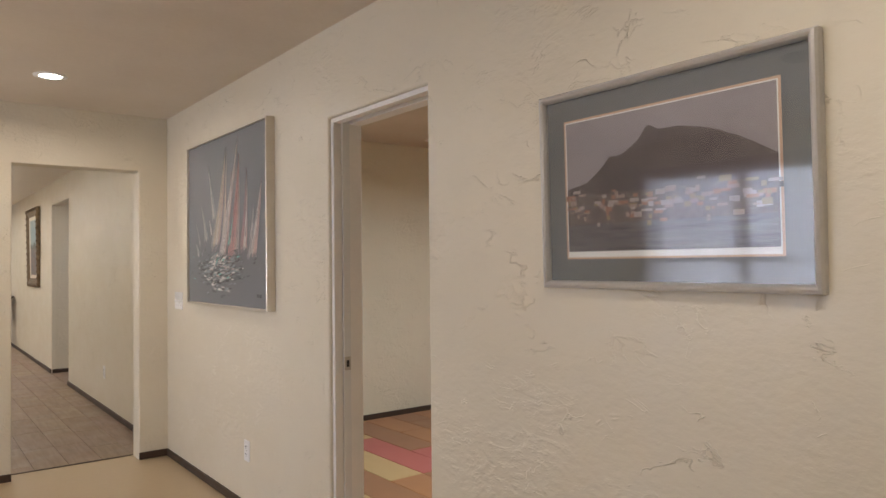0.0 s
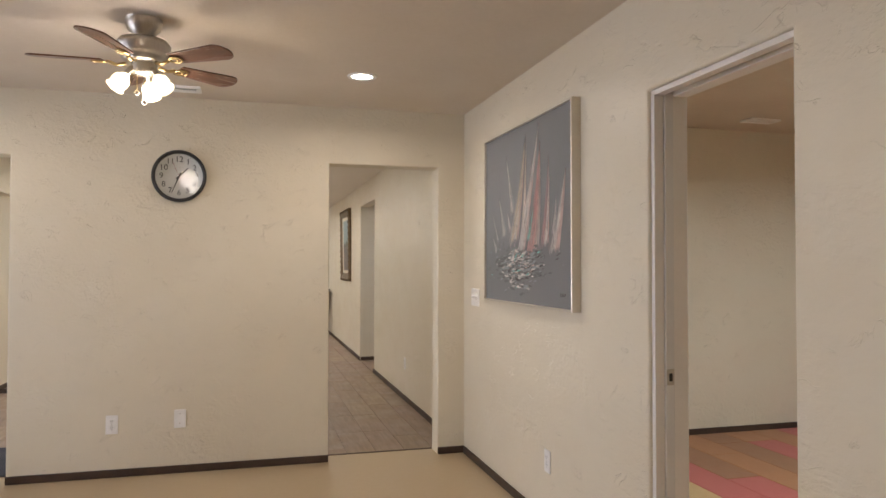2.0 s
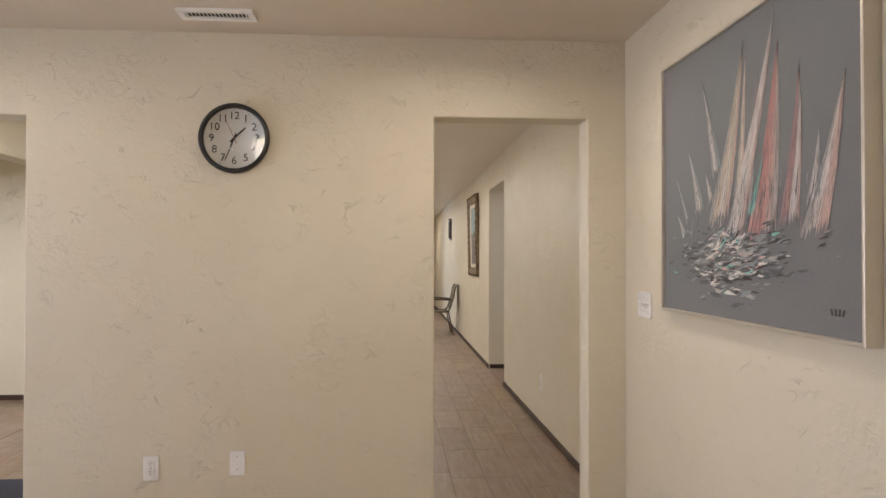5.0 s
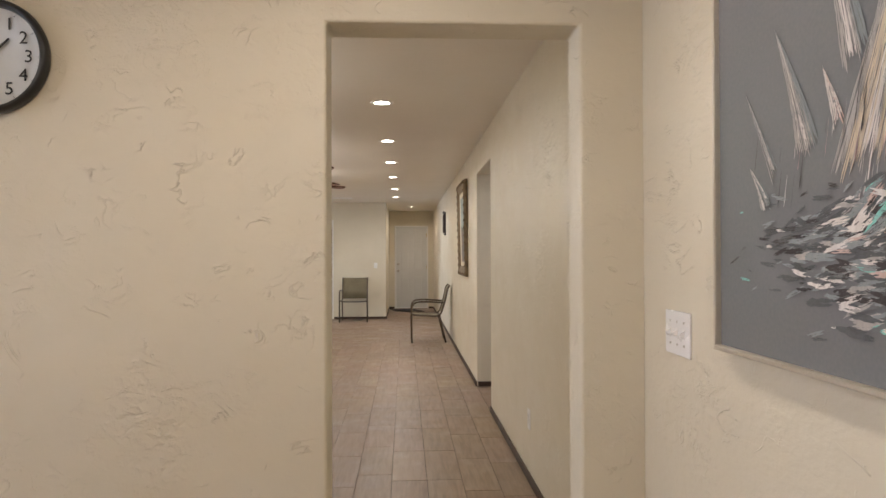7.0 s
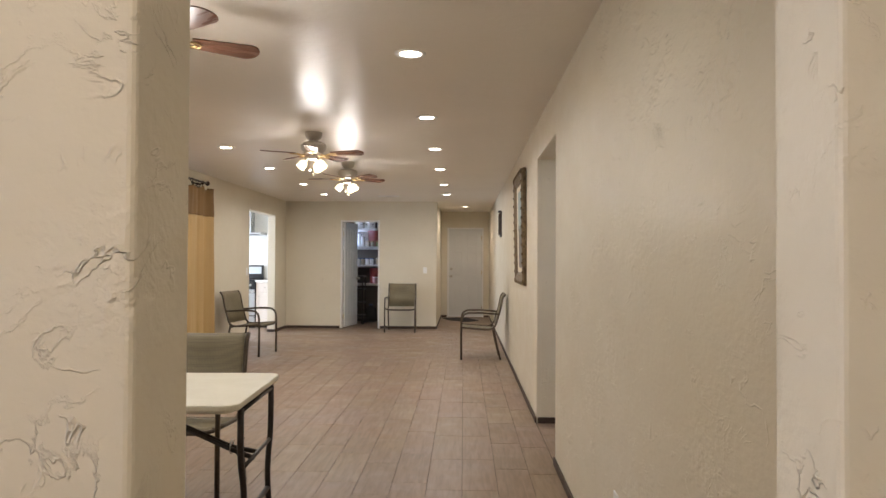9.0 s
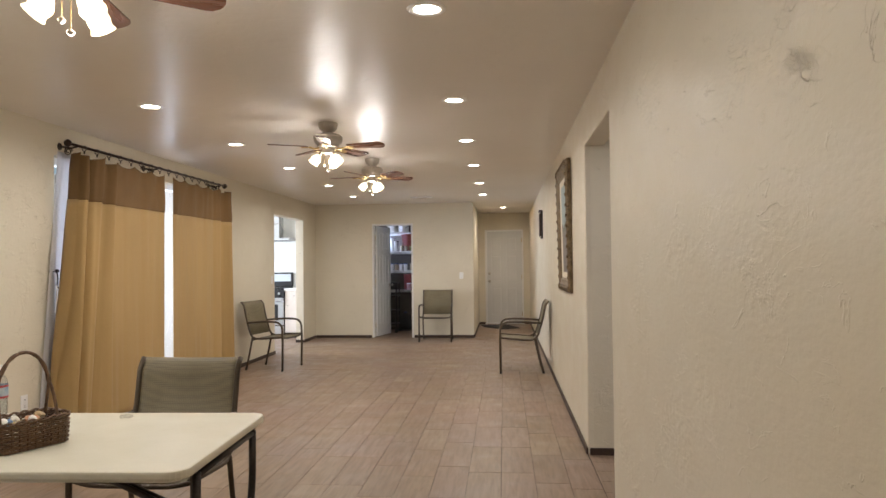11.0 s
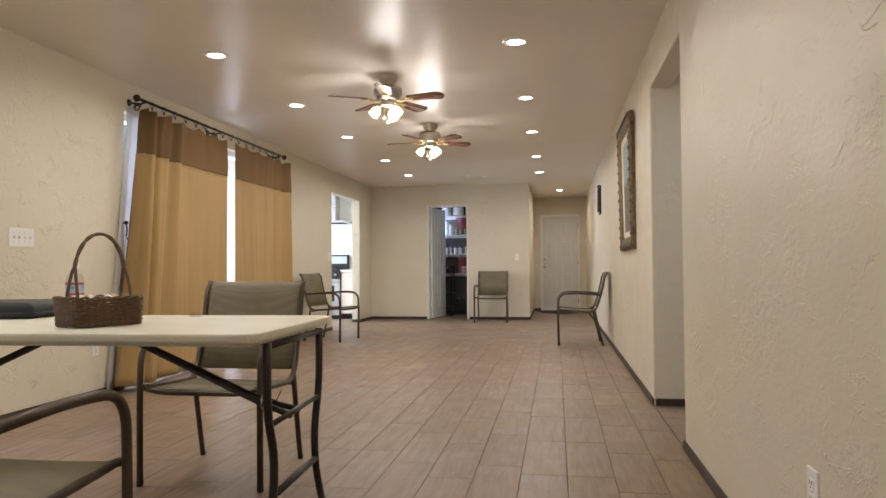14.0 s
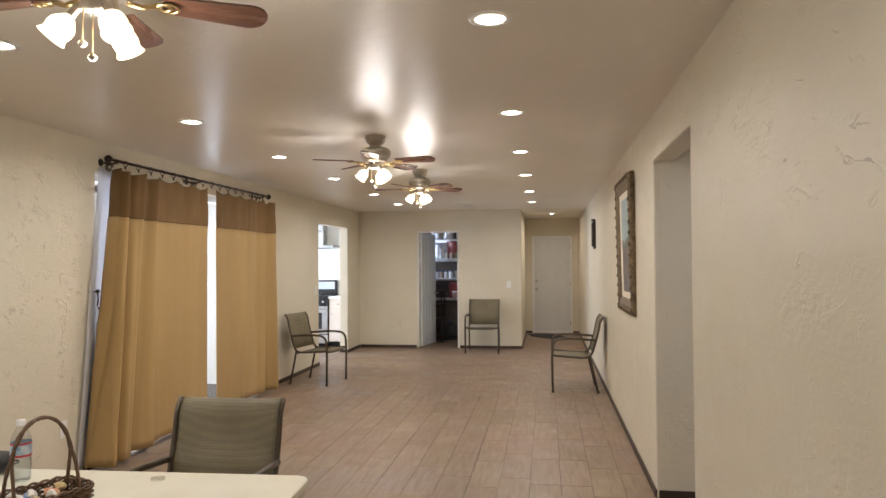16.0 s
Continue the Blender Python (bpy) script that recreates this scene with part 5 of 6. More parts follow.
chair = patio_chair(pose(-0.63, 8.47, 0), "bronze tube patio chair with olive mesh sling behind the table")
copy_thing(chair, pose(-0.525, 6.84, 0, 0, 0, 180))["label"] = "bronze tube patio chair with olive mesh sling facing the table"
copy_thing(chair, pose(-2.06, 14.29, 0, 0, 0, 81))["label"] = "bronze tube patio chair with olive sling beside kitchen opening"
copy_thing(chair, pose(-0.228, 17.54, 0))["label"] = "bronze tube patio chair with olive sling beside pantry door"
copy_thing(chair, pose(1.17, 14.14, 0, 0, 0, -90))["label"] = "bronze tube patio chair with olive sling against the plaster wall"


def rounded_rect(w, d, r, n=6):
    pts = []
    for cx, cy, a0 in ((w / 2 - r, d / 2 - r, 0), (-w / 2 + r, d / 2 - r, 90), (-w / 2 + r, -d / 2 + r, 180), (w / 2 - r, -d / 2 + r, 270)):
        for k in range(n + 1):
            a = radians(a0 + 90 * k / n)
            pts.append((cx + r * math.cos(a), cy + r * math.sin(a)))
    return pts


def folding_table():
    w, d = 1.52, 0.80
    root = thing("folding_table", pose(-0.73, 7.625, 0, 0, 0, 2.5), "ivory plastic folding table on dark steel tube legs", "table")
    part("tabletop", prism(rounded_rect(w, d, 0.06), 0.722, 0.75, None, 0.008), TABLE_TOP, root)
    part("tabletop_core", prism(rounded_rect(w - 0.06, d - 0.06, 0.04), 0.711, 0.723), TABLE_TOP, root)
    for s in (-1, 1):
        x = s * (w / 2 - 0.018)
        for y, foot in ((-0.29, -0.33), (0.29, 0.33)):
            leg = part("leg", tube(rounded([(x, y * 0.92, 0.711), (x, y * 0.92, 0.50), (x, y * 0.70, 0.36), (x, y * 0.74, 0.22), (x, foot, 0.0)], 0.08, 6), 0.0135, 12), BLACK_IRON, root)
            part("foot_cap", lathe([(0.015, 0), (0.0165, 0.004), (0.0165, 0.03), (0.0145, 0.032)], 12, None, pose(x, foot, 0.0005)), BLACK_PLASTIC, leg)
        part("cross_tube", tube([(x, -0.215, 0.24), (x, 0.215, 0.24)], 0.012, 10), BLACK_IRON, root)
        part("cross_tube", tube([(x, -0.245, 0.46), (x, 0.245, 0.46)], 0.009, 10), BLACK_IRON, root)
        part("top_tube", tube([(x, -0.27, 0.700), (x, 0.27, 0.700)], 0.010, 10), BLACK_IRON, root)
        for y in (-0.016, 0.016):
            part("brace", tube([(s * 0.15, y * 0.4, 0.695), (x - s * 0.12, y, 0.485), (x, y * 3, 0.45)], 0.011, 8), BLACK_IRON, root)
        part("lock_ring", tube([(x - s * 0.11 + 0.0, 0.028 * math.cos(2 * math.pi * k / 16), 0.485 + 0.028 * math.sin(2 * math.pi * k / 16)) for k in range(16)], 0.0035, 6, None, True), STEEL, root)
    tie_x = w / 2 - 0.10
    tie = part("cable_tie", tube([(tie_x, 0.026 * math.cos(2 * math.pi * k / 14), 0.472 + 0.020 * math.sin(2 * math.pi * k / 14)) for k in range(14)], 0.0032, 6, None, True), BLACK_PLASTIC, root, "black cable tie round the brace")
    part("tie_tail", tube([(tie_x, 0.024, 0.478), (tie_x + 0.012, 0.03, 0.500), (tie_x + 0.02, 0.032, 0.520)], 0.0018, 5), BLACK_PLASTIC, tie)
    part("hinge_bracket", box((-0.12, -0.06, 0.690), (0.12, 0.06, 0.711), 0.004), BLACK_IRON, root)


folding_table()


def basket():
    L, D, Hh = 0.225, 0.150, 0.088
    root = thing("wicker_basket", pose(-0.617, 7.515, 0.751, 0, 0, 66), "dark brown wicker basket with tall twisted handle on the table", "basket")
    outline = rounded_rect(L, D, 0.03, 4)
    n = 56
    per = []
    total = [0.0]
    closed = outline + outline[:1]
    for a, b in zip(closed, closed[1:]):
        total.append(total[-1] + math.dist(a, b))

    def at(t):
        s = (t % 1.0) * total[-1]
        for i in range(len(outline)):
            if total[i + 1] >= s:
                f = (s - total[i]) / max(1e-9, total[i + 1] - total[i])
                a, b = Vector(closed[i]), Vector(closed[i + 1])
                return a.lerp(b, f), (b - a).normalized()
        return Vector(closed[0]), Vector((1, 0))

    rng = random.Random(5)
    part("base", prism(outline, 0.0, 0.006), WICKER, root)
    for i in range(n // 2):
        p, d = at(i / (n // 2))
        part("stake", tube([(p.x, p.y, 0.002), (p.x * 1.03, p.y * 1.03, Hh + 0.006)], 0.0026, 6), WICKER, root)
    for r in range(12):
        z = 0.006 + r * 0.0069
        grow = 1 + 0.05 * z / Hh
        pts = []
        for i in range(n):
            p, d = at(i / n)
            nrm = Vector((d.y, -d.x))
            o = 0.0042 * (1 if (i + r) % 2 else -1) + rng.uniform(-0.0008, 0.0008)
            q = p * grow + nrm * o
            pts.append((q.x, q.y, z + rng.uniform(-0.0012, 0.0012)))
        part("weaver", tube(pts, 0.0035, 6, None, True), WICKER, root)
    for ph in (0, math.pi):
        pts = []
        for i in range(72):
            p, d = at(i / 72)
            a = i * 0.9 + ph
            nrm = Vector((d.y, -d.x))
            q = p * 1.06 + nrm * 0.005 * math.cos(a)
            pts.append((q.x, q.y, Hh + 0.003 + 0.005 * math.sin(a)))
        part("rim_braid", tube(pts, 0.004, 6, None, True), WICKER, root)
    for ph in (0, math.pi):
        pts = []
        for i in range(61):
            t = i / 60
            a = math.pi * t
            x = -math.cos(a) * L * 0.41
            z = Hh - 0.03 + 0.245 * math.sin(a) ** 0.62
            spread = 0.030 * max(0, 1 - min(t, 1 - t) / 0.12) + 0.0048
            pts.append((x, spread * math.cos(i * 0.42 * (1 if min(t, 1 - t) > 0.12 else 0.0) + ph), z))
        part("handle_rod", tube(pts, 0.0052, 8), WICKER, root)
    wraps = [surface(f"sweet_wrapper_{i}", c, tuple(min(1, v * 1.2) for v in c), (0.15, 0.3), bump=0.3) for i, c in enumerate(((0.75, 0.72, 0.68), (0.60, 0.30, 0.18), (0.20, 0.28, 0.45), (0.5, 0.38, 0.2)))]
    for i in range(16):
        bm = bmesh.new()
        bmesh.ops.create_icosphere(bm, subdivisions=2, radius=0.017)
        for v in bm.verts:
            v.co *= 1 + 0.35 * noise.noise(v.co * 90 + Vector((i, 0, 0)))
            v.co.z *= 0.7
        moved(bm, pose(rng.uniform(-0.09, 0.09), rng.uniform(-0.05, 0.05), 0.070 + rng.uniform(0, 0.022), rng.uniform(0, 90), 0, rng.uniform(0, 180)))
        part("wrapped_sweet", bm, wraps[i % 4], root, "" if i else "crinkled sweet wrapper")


basket()


def water_bottle():
    root = thing("water_bottle", pose(-0.976, 7.87, 0.751), "clear plastic water bottle with a blue and white label", "bottle")
    prof = [(0, 0.002), (0.028, 0.0), (0.032, 0.008), (0.031, 0.03), (0.0325, 0.05), (0.031, 0.07), (0.032, 0.09), (0.0325, 0.13), (0.030, 0.152), (0.018, 0.178), (0.013, 0.186), (0.0125, 0.198)]
    b = part("bottle_wall", lathe(prof, 28), clear("clear_bottle_plastic", (0.93, 0.95, 0.96), 0.08), root)
    part("water", lathe([(0, 0.004), (0.027, 0.004), (0.0295, 0.03), (0.0295, 0.085), (0, 0.085)], 24), clear("still_water", (0.92, 0.94, 0.95), 0.02), root)
    part("cap", lathe([(0.0145, 0.190), (0.015, 0.193), (0.015, 0.208), (0.0135, 0.210), (0, 0.210)], 24), PLASTIC_WHITE, root)
    part("label_band", lathe([(0.0333, 0.088), (0.0335, 0.089), (0.0335, 0.134), (0.0333, 0.135)], 28), surface("blue_white_label", (0.10, 0.25, 0.42), (0.55, 0.60, 0.62), (0.3, 0.4), scale=30, fine=60, bump=0), root)
    for z in (0.090, 0.131):
        part("label_stripe", lathe([(0.0337, z - 0.004), (0.0338, z), (0.0337, z + 0.004)], 28), surface("red_label_stripe", (0.42, 0.05, 0.06), (0.5, 0.08, 0.08), (0.3, 0.4), bump=0), root)


water_bottle()


def black_pouch():
    bm = box((-0.18, -0.13, 0), (0.18, 0.13, 0.078), 0.030, 4)
    for v in bm.verts:
        v.co.z *= 1 - 0.25 * abs(v.co.x / 0.19) ** 2 + 0.06 * noise.noise(v.co * 9)
    root = thing("black_case", pose(-1.27, 7.86, 0.751, 0, 0, 8), "closed black zipped soft case lying on the table", "case")
    part("case_body", bm, surface("black_leatherette", (0.012, 0.012, 0.014), (0.022, 0.022, 0.024), (0.35, 0.55), fine=150, bump=0.35), root, "", True)
    part("zip", tube([(x, y, 0.022) for x, y in rounded_rect(0.386, 0.286, 0.03)], 0.003, 6, None, True), BLACK_PLASTIC, root)


black_pouch()
scrap = bmesh.new()
bmesh.ops.create_icosphere(scrap, subdivisions=2, radius=0.02)
for v in scrap.verts:
    v.co = Vector((v.co.x * 1.3, v.co.y, v.co.z * 0.45)) * (1 + 0.5 * noise.noise(v.co * 110))
moved(scrap, pose(-0.50, 7.93, 0.757))
tagged(part("sweet_wrapper", scrap, clear("clear_wrapper_film", (0.9, 0.9, 0.88), 0.1)), "crumpled clear sweet wrapper on the table", "wrapper")


def mat(name, outline, z, material, label):
    bm = prism(outline, z, z + 0.008, None, 0.002)
    return tagged(part(name, bm, material), label, "mat")


mat("floor_mat", [(-2.17, 5.53), (-1.28, 5.5), (-1.42, 6.27), (-2.14, 6.25)], 0.001, MAT_BLUE, "worn navy blue floor mat in the doorway")
mat("door_mat", [(0.44, 20.50), (1.02, 20.58), (1.27, 19.80), (0.95, 19.52), (0.55, 20.02)], 0.001, MAT_BLACK, "black door mat before the corridor door")

# ---- pantry ----


def shelf_board(z):
    root = thing("pantry_shelf", pose(-0.87, 19.42, z), "long white pantry shelf board on cleats", "shelf", "pantry shelves")
    part("board", box((-0.99, -0.19, -0.02), (1.12, 0.19, 0), 0.002), PAINT_WHITE, root)
    part("cleat", box((-0.99, 0.165, -0.06), (1.12, 0.19, -0.021), 0.002), PAINT_WHITE, root)


for z in (0.82, 1.213, 1.597, 1.98):
    shelf_board(z)


def tub(x, z, r, h, material, label, name="tub", lid=PLASTIC_WHITE, bail=False, y=19.36):
    root = thing(name, pose(x, y, z + 0.001), label, name)
    part("body", lathe([(0, 0), (r * 0.95, 0.0), (r * 0.97, 0.006), (r, h * 0.9), (r, h)], 22), material, root)
    part("lid", lathe([(r * 1.03, h * 0.93), (r * 1.05, h * 0.97), (r * 1.03, h + 0.006), (0, h + 0.008)], 22), lid, root)
    if bail:
        part("handle", tube([(r * 1.04 * math.cos(math.pi * k / 16 + math.pi), -r * 0.85 * math.sin(math.pi * k / 16) - 0.01, h * 0.85 - h * 0.55 * math.sin(math.pi * k / 16)) for k in range(17)], 0.004, 6), DARK, root)


RED = surface("red_plastic", (0.20, 0.03, 0.025), (0.27, 0.045, 0.035), (0.35, 0.5), bump=0.05)
BLUE_LID = surface("blue_lid", (0.05, 0.09, 0.22), (0.07, 0.12, 0.28), (0.35, 0.5), bump=0.05)
JAR_FILL = surface("jar_contents", (0.30, 0.22, 0.14), (0.45, 0.38, 0.28), (0.3, 0.4), scale=30)
GREEN_FILL = surface("green_preserve", (0.12, 0.16, 0.05), (0.25, 0.28, 0.10), (0.3, 0.4), scale=30)
for x in (-1.28, -1.06, -0.80, -0.56):
    tub(x, 1.98, 0.115, 0.20, PLASTIC_WHITE, "white plastic bucket with dark wire handle on pantry shelf", "bucket", bail=True)
tub(-0.93, 1.597, 0.175, 0.33, RED, "large red plastic tub on the pantry shelf", "tub", RED, y=19.44)
for x, h, r in ((-1.20, 0.20, 0.05), (-1.27, 0.26, 0.055)):
    tub(x, 1.597, r, h, PLASTIC_WHITE, "white plastic bottle on the pantry shelf", "bottle", y=19.28)
for i, x in enumerate((-1.08, -0.99, -0.89, -0.81, -0.72)):
    tub(x, 1.597, 0.036, 0.10, (JAR_FILL, JAR_FILL, GREEN_FILL)[i % 3], "glass jar of preserves on the pantry shelf", "jar", BRASS, y=19.27)
for i, x in enumerate((-1.28, -1.19, -1.10, -1.01, -0.88, -0.79, -0.70)):
    tub(x, 1.213, 0.040, 0.13, (PLASTIC_WHITE, JAR_FILL, PLASTIC_WHITE)[i % 3], "jar with blue lid on the pantry shelf", "jar", BLUE_LID if i < 4 else NICKEL, y=19.27)
tub(-0.90, 0.82, 0.165, 0.31, RED, "deep red plastic tub with lid on low shelf", "tub", RED, y=19.40)
tub(-0.92, 0.82, 0.062, 0.13, surface("pink_label", (0.45, 0.22, 0.24), (0.6, 0.4, 0.4), (0.3, 0.5), scale=20), "small labelled pink tub in front of red tub", "tub", y=19.24)


def pantry_cart():
    root = thing("wire_cart", pose(-1.26, 19.0, 0), "grey wire pantry cart on castors", "cart")
    for x in (-0.13, 0.13):
        for y in (-0.2, 0.2):
            part("post", tube([(x, y, 0.09), (x, y, 0.98)], 0.011, 8), BLACK_IRON, root)
            part("castor", lathe([(0, 0.012), (0.03, 0.012), (0.038, 0.004), (0.038, -0.004), (0.03, -0.012), (0, -0.012)], 14, None, pose(x, y, 0.039, 90)), BLACK_PLASTIC, root)
            part("castor_fork", box((x - 0.014, y - 0.02, 0.035), (x + 0.014, y + 0.02, 0.095), 0.004), BLACK_IRON, root)
    for z in (0.16, 0.42, 0.70, 0.96):
        part("shelf_tray", box((-0.15, -0.22, z), (0.15, 0.22, z + 0.025), 0.004), BLACK_IRON, root)


pantry_cart()
jug = thing("water_jug", pose(-1.03, 19.35, 0.0), "large clear water jug on the pantry floor", "jug")
part("jug_wall", lathe([(0, 0.001), (0.10, 0.001), (0.12, 0.02), (0.12, 0.24), (0.10, 0.29), (0.035, 0.33), (0.03, 0.36)], 24), clear("jug_plastic", (0.75, 0.80, 0.85), 0.15), jug)
part("cap", lathe([(0.032, 0.355), (0.033, 0.38), (0, 0.382)], 16), BLUE_LID, jug)

# ---- kitchen ----


def stove():
    root = thing("stove", pose(-3.44, 17.90, 0), "stainless and black gas stove against the white kitchen wall", "stove")
    w, d = 0.74, 0.60
    part("body", box((-w / 2, 0.03, 0.06), (w / 2, d, 0.90), 0.004), BLACK_PLASTIC, root)
    part("kick_panel", box((-w / 2 + 0.02, 0.06, 0.001), (w / 2 - 0.02, d - 0.03, 0.06)), DARK, root)
    door = part("oven_door", box((-w / 2 + 0.006, 0.0, 0.23), (w / 2 - 0.006, 0.03, 0.74), 0.006), STEEL, root)
    part("door_window", box((-w / 2 + 0.11, -0.004, 0.33), (w / 2 - 0.11, 0.002, 0.62), 0.002), BLACK_PLASTIC, door)
    part("door_handle", tube(rounded([(-0.31, 0.0, 0.70), (-0.31, -0.045, 0.70), (0.31, -0.045, 0.70), (0.31, 0.0, 0.70)], 0.02), 0.011, 10), STEEL, door)
    part("drawer", box((-w / 2 + 0.006, 0.004, 0.07), (w / 2 - 0.006, 0.03, 0.22), 0.006), STEEL, root)
    part("control_panel", box((-w / 2, 0.002, 0.75), (w / 2, 0.05, 0.89), 0.006), BLACK_PLASTIC, root)
    for i in range(5):
        part("knob", lathe([(0.022, 0), (0.020, 0.02), (0.014, 0.026), (0, 0.026)], 16, None, pose(-0.28 + 0.14 * i, 0.003, 0.82, 90)), STEEL, root)
    part("cooktop", box((-w / 2, 0.0, 0.90), (w / 2, d, 0.925), 0.006), BLACK_PLASTIC, root)
    for x in (-0.19, 0.19):
        for y in (0.17, 0.42):
            part("grate", tube([(x - 0.13, y, 0.945), (x + 0.13, y, 0.945)], 0.007, 8), DARK, root)
            part("burner", lathe([(0.045, 0.925), (0.04, 0.94), (0, 0.942)], 18, None, pose(x, y, 0)), DARK, root)
    back = part("backguard", box((-w / 2, d - 0.07, 0.925), (w / 2, d, 1.20), 0.012), BLACK_PLASTIC, root)
    part("control_display", box((-w / 2 + 0.05, d - 0.078, 1.03), (w / 2 - 0.03, d - 0.069, 1.17), 0.004), surface("pale_control_panel", (0.55, 0.60, 0.62), (0.62, 0.66, 0.68), (0.12, 0.2), bump=0), back)


stove()


def base_cabinet():
    root = thing("base_cabinet", pose(-2.885, 17.93, 0), "pale oak base cabinet with drawer and panelled door", "cabinet")
    w = 0.36
    part("body", box((-w / 2, 0.02, 0.10), (w / 2, 0.585, 0.87), 0.002), OAK, root)
    part("toe_kick", box((-w / 2, 0.09, 0.001), (w / 2, 0.58, 0.10)), DARK, root)
    part("drawer", box((-w / 2 + 0.012, 0.0, 0.70), (w / 2 - 0.012, 0.02, 0.85), 0.004), OAK, root)
    door = part("door", box((-w / 2 + 0.012, 0.004, 0.12), (w / 2 - 0.012, 0.02, 0.685), 0.003), OAK, root)
    for lo, hi in (((-w / 2 + 0.012, -0.003, 0.12), (-w / 2 + 0.065, 0.004, 0.685)), ((w / 2 - 0.065, -0.003, 0.12), (w / 2 - 0.012, 0.004, 0.685)), ((-w / 2 + 0.065, -0.003, 0.12), (w / 2 - 0.065, 0.004, 0.18)), ((-w / 2 + 0.065, -0.003, 0.625), (w / 2 - 0.065, 0.004, 0.685))):
        part("door_rail", box(lo, hi, 0.002), OAK, door)
    for z in (0.775, 0.60):
        part("knob", lathe([(0.006, 0), (0.006, 0.012), (0.014, 0.018), (0.012, 0.026), (0, 0.028)], 14, None, pose(0.0 if z > 0.7 else -0.12, 0.0, z, 90)), NICKEL, root)
    top = thing("worktop", pose(-2.885, 17.90, 0.872), "white kitchen worktop beside the stove", "worktop")
    part("slab", box((-w / 2 - 0.004, 0.0, 0), (w / 2, 0.615, 0.04), 0.005), PLASTIC_WHITE, top)


base_cabinet()


def range_hood():
    root = thing("range_hood", pose(-3.42, 18.52, 1.80), "stainless steel chimney range hood on the kitchen wall", "range hood")
    part("canopy", box((-0.40, -0.46, 0), (0.40, 0, 0.045), 0.004), STEEL, root)
    part("chimney", box((-0.15, -0.26, 0.045), (0.15, 0, 0.64), 0.003), STEEL, root)
    part("filter_panel", box((-0.34, -0.42, -0.004), (0.34, -0.05, 0.001)), DARK, root)


range_hood()
win = thing("window_2", pose(-5.67, 16.4, 1.5), "bright kitchen window", "window", kind="structure")
for lo, hi in (((-0.04, -1, -0.55), (0.04, 1, -0.49)), ((-0.04, -1, 0.49), (0.04, 1, 0.55)), ((-0.04, -1, -0.49), (0.04, -0.94, 0.49)), ((-0.04, 0.94, -0.49), (0.04, 1, 0.49)), ((-0.03, -0.03, -0.49), (0.03, 0.03, 0.49))):
    part("window_frame", box(lo, hi, 0.004), PAINT_WHITE, win)
for s in (-1, 1):
    part("pane", box((-0.003, min(s * 0.03, s * 0.94), -0.49), (0.0, max(s * 0.03, s * 0.94), 0.49)), GLASS, win).visible_shadow = False

# ---- floor pieces ----


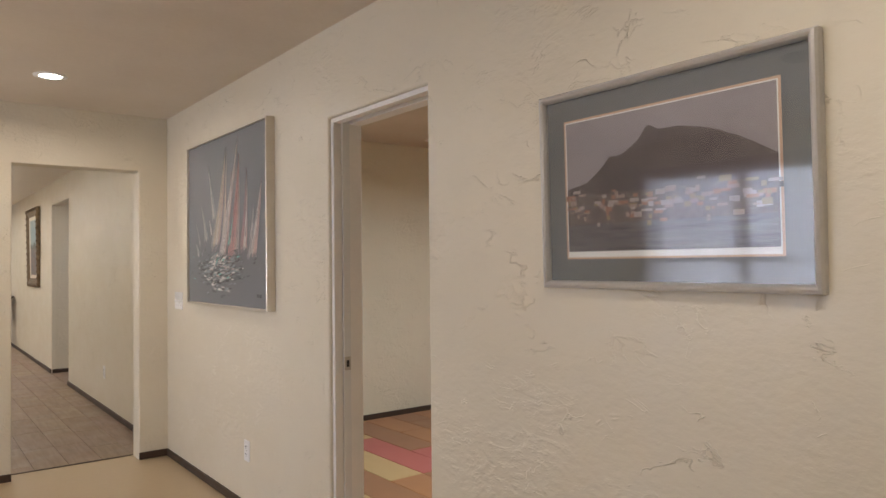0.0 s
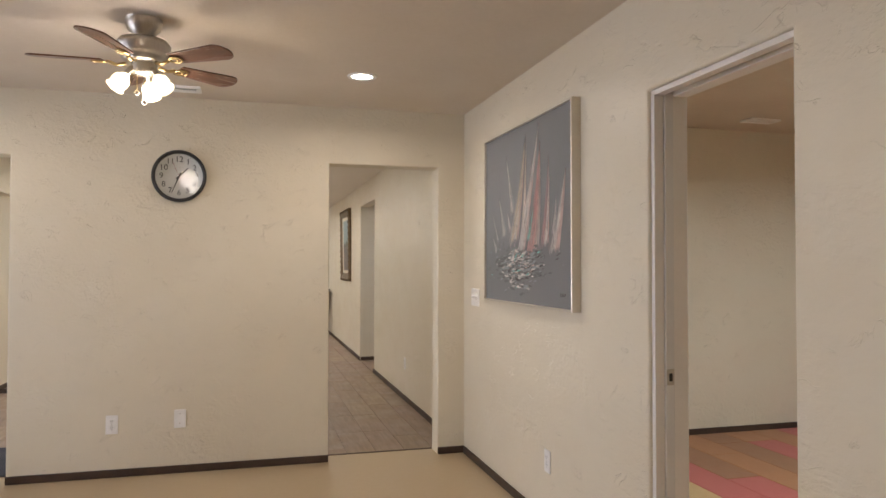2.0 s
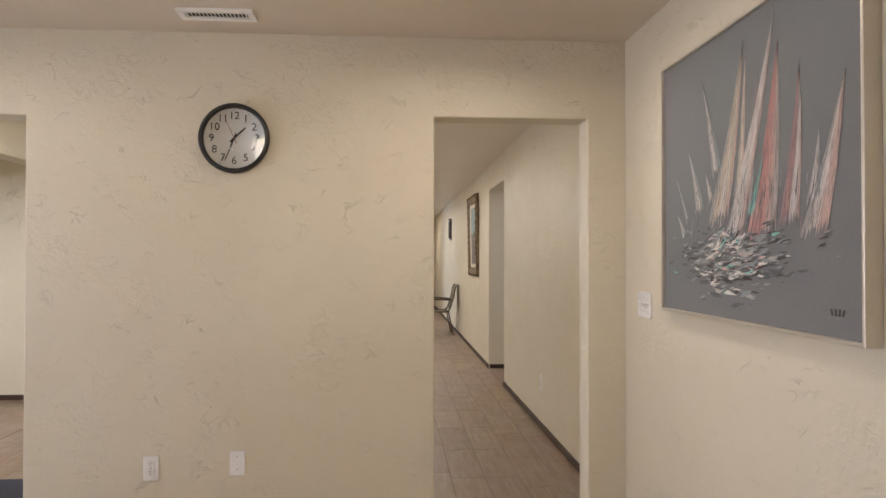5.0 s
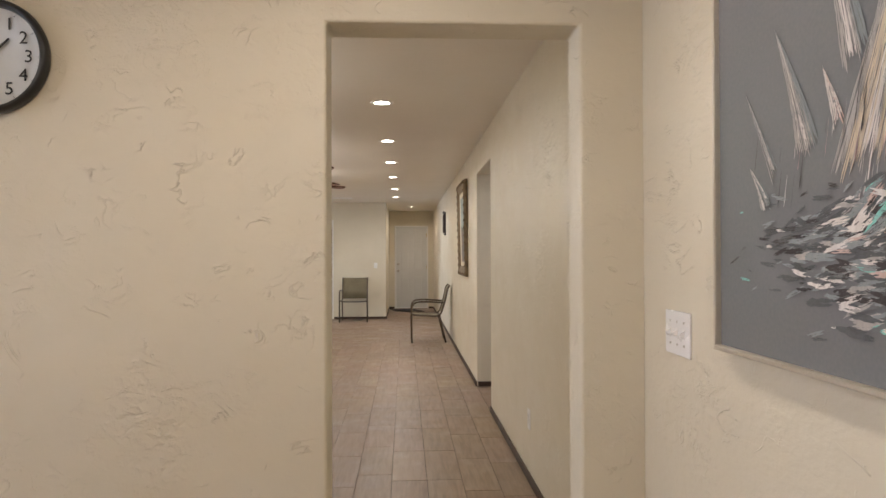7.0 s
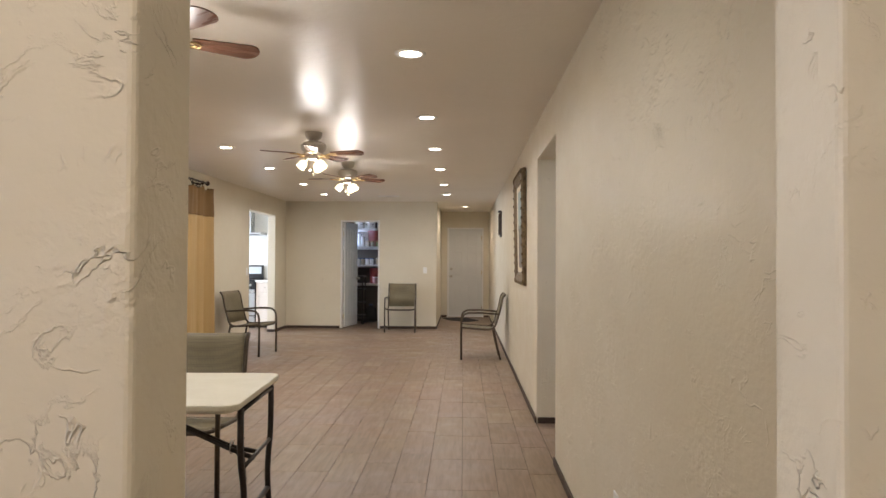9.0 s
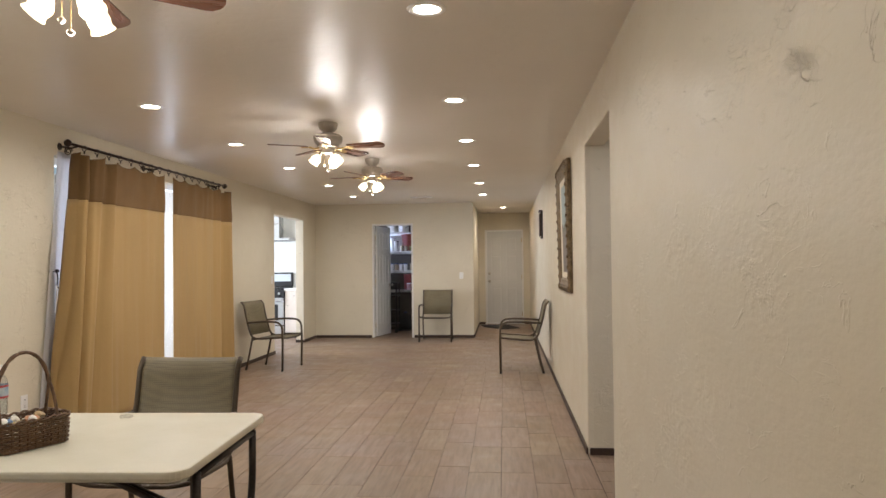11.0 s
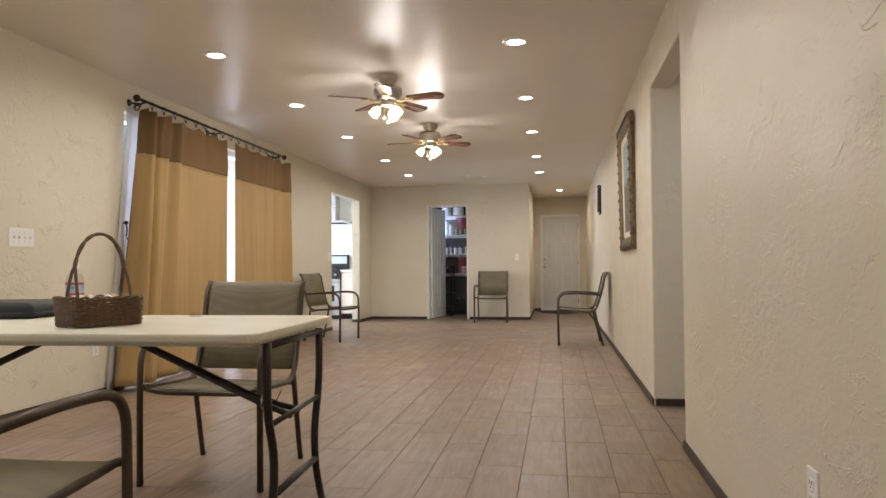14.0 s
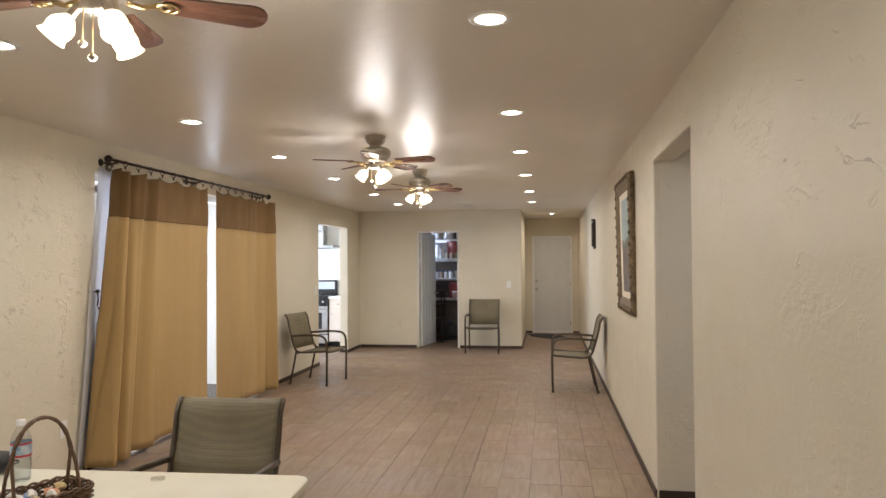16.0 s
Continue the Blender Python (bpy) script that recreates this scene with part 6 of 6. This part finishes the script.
def carpet():
    """Carpet tiles laid like short planks in warm colours."""
    rng = random.Random(12)
    root = thing("carpet", pose(0, 0, 0), "patchwork of rust, red and yellow carpet planks", "carpet", kind="structure")
    meshes = []
    for c in CARPETS:
        me = bpy.data.meshes.new("carpet_plank")
        bm = box((0, 0, -0.004), (0.246, 0.996, 0.004), 0.002, 1)
        bm.to_mesh(me)
        bm.free()
        me.materials.append(c)
        meshes.append(me)
    x = 1.665
    while x + 0.25 < 5.3:
        y = 0.645 - rng.choice((0.1, 0.35, 0.6, 0.85))
        while y < 5.34:
            k = rng.choices((0, 1, 2, 3), (4, 3, 3, 3))[0]
            if y >= 0.645 and y + 1 <= 5.345:
                ob = new("carpet_plank", meshes[k])
                ob.parent = root
                ob.location = (x, y, 0)
            else:
                c, d = max(y, 0.645), min(y + 0.996, 5.343)
                if d - c > 0.03:
                    part("carpet_plank", box((x, c, -0.004), (x + 0.246, d, 0.004), 0.002, 1), CARPETS[k], root)
            y += 1.0
        x += 0.25


carpet()


def hall_tiles():
    rng = random.Random(21)
    W, L, g = 0.207, 0.62, 0.0024
    shared = {}

    def plank(w, l):
        key = (round(w, 3), round(l, 3))
        if key not in shared:
            bm = box((g / 2, g / 2, -0.006), (w - g / 2, l - g / 2, 0.0), 0.0014, 1)
            me = bpy.data.meshes.new("plank_tile")
            bm.to_mesh(me)
            bm.free()
            me.materials.append(TILE)
            shared[key] = me
        return shared[key]

    far = bmesh.new()
    count = 0
    x = 0.506 - 15 * W
    while x < 1.519:
        a, b = max(x, -2.495), min(x + W, 1.518)
        y = 5.50 - rng.choice((0.0, 0.2, 0.4, 0.1, 0.3, 0.5))
        while y < 14.15:
            c, d = max(y, 5.50), min(y + L, 14.15)
            if d - c > 0.02 and b - a > 0.02:
                if count < 290:
                    ob = new("plank_tile", plank(b - a, d - c))
                    ob.parent = hall_floor
                    ob.location = (a, c, rng.uniform(-0.0006, 0.0))
                    count += 1
                else:
                    box((a + g / 2, c + g / 2, -0.006), (b - g / 2, d - g / 2, 0.0), 0, 1, far)
            y += L
        x += W
    for x0, x1, y0, y1 in ((-2.495, 1.518, 14.15, 17.985), (0.41, 1.518, 17.985, 20.77), (-1.43, -0.70, 17.985, 18.13), (-1.85, 0.26, 18.135, 19.61), (-5.5, -2.50, 14.15, 18.5), (1.52, 3.39, 8.45, 10.28), (-5.1, -2.50, 5.5, 8.71)):
        y = y0
        while y < y1 - 0.01:
            d = min(y + W, y1)
            x = x0 - rng.uniform(0, L)
            while x < x1:
                a, b = max(x, x0), min(x + L, x1)
                if b - a > 0.02 and d - y > 0.02:
                    box((a + g / 2, y + g / 2, -0.006), (b - g / 2, d - g / 2, 0.0), 0, 1, far)
                x += L
            y += W
    tagged(part("far_plank_tiles", far, TILE, hall_floor), kind="stuff")


hall_tiles()
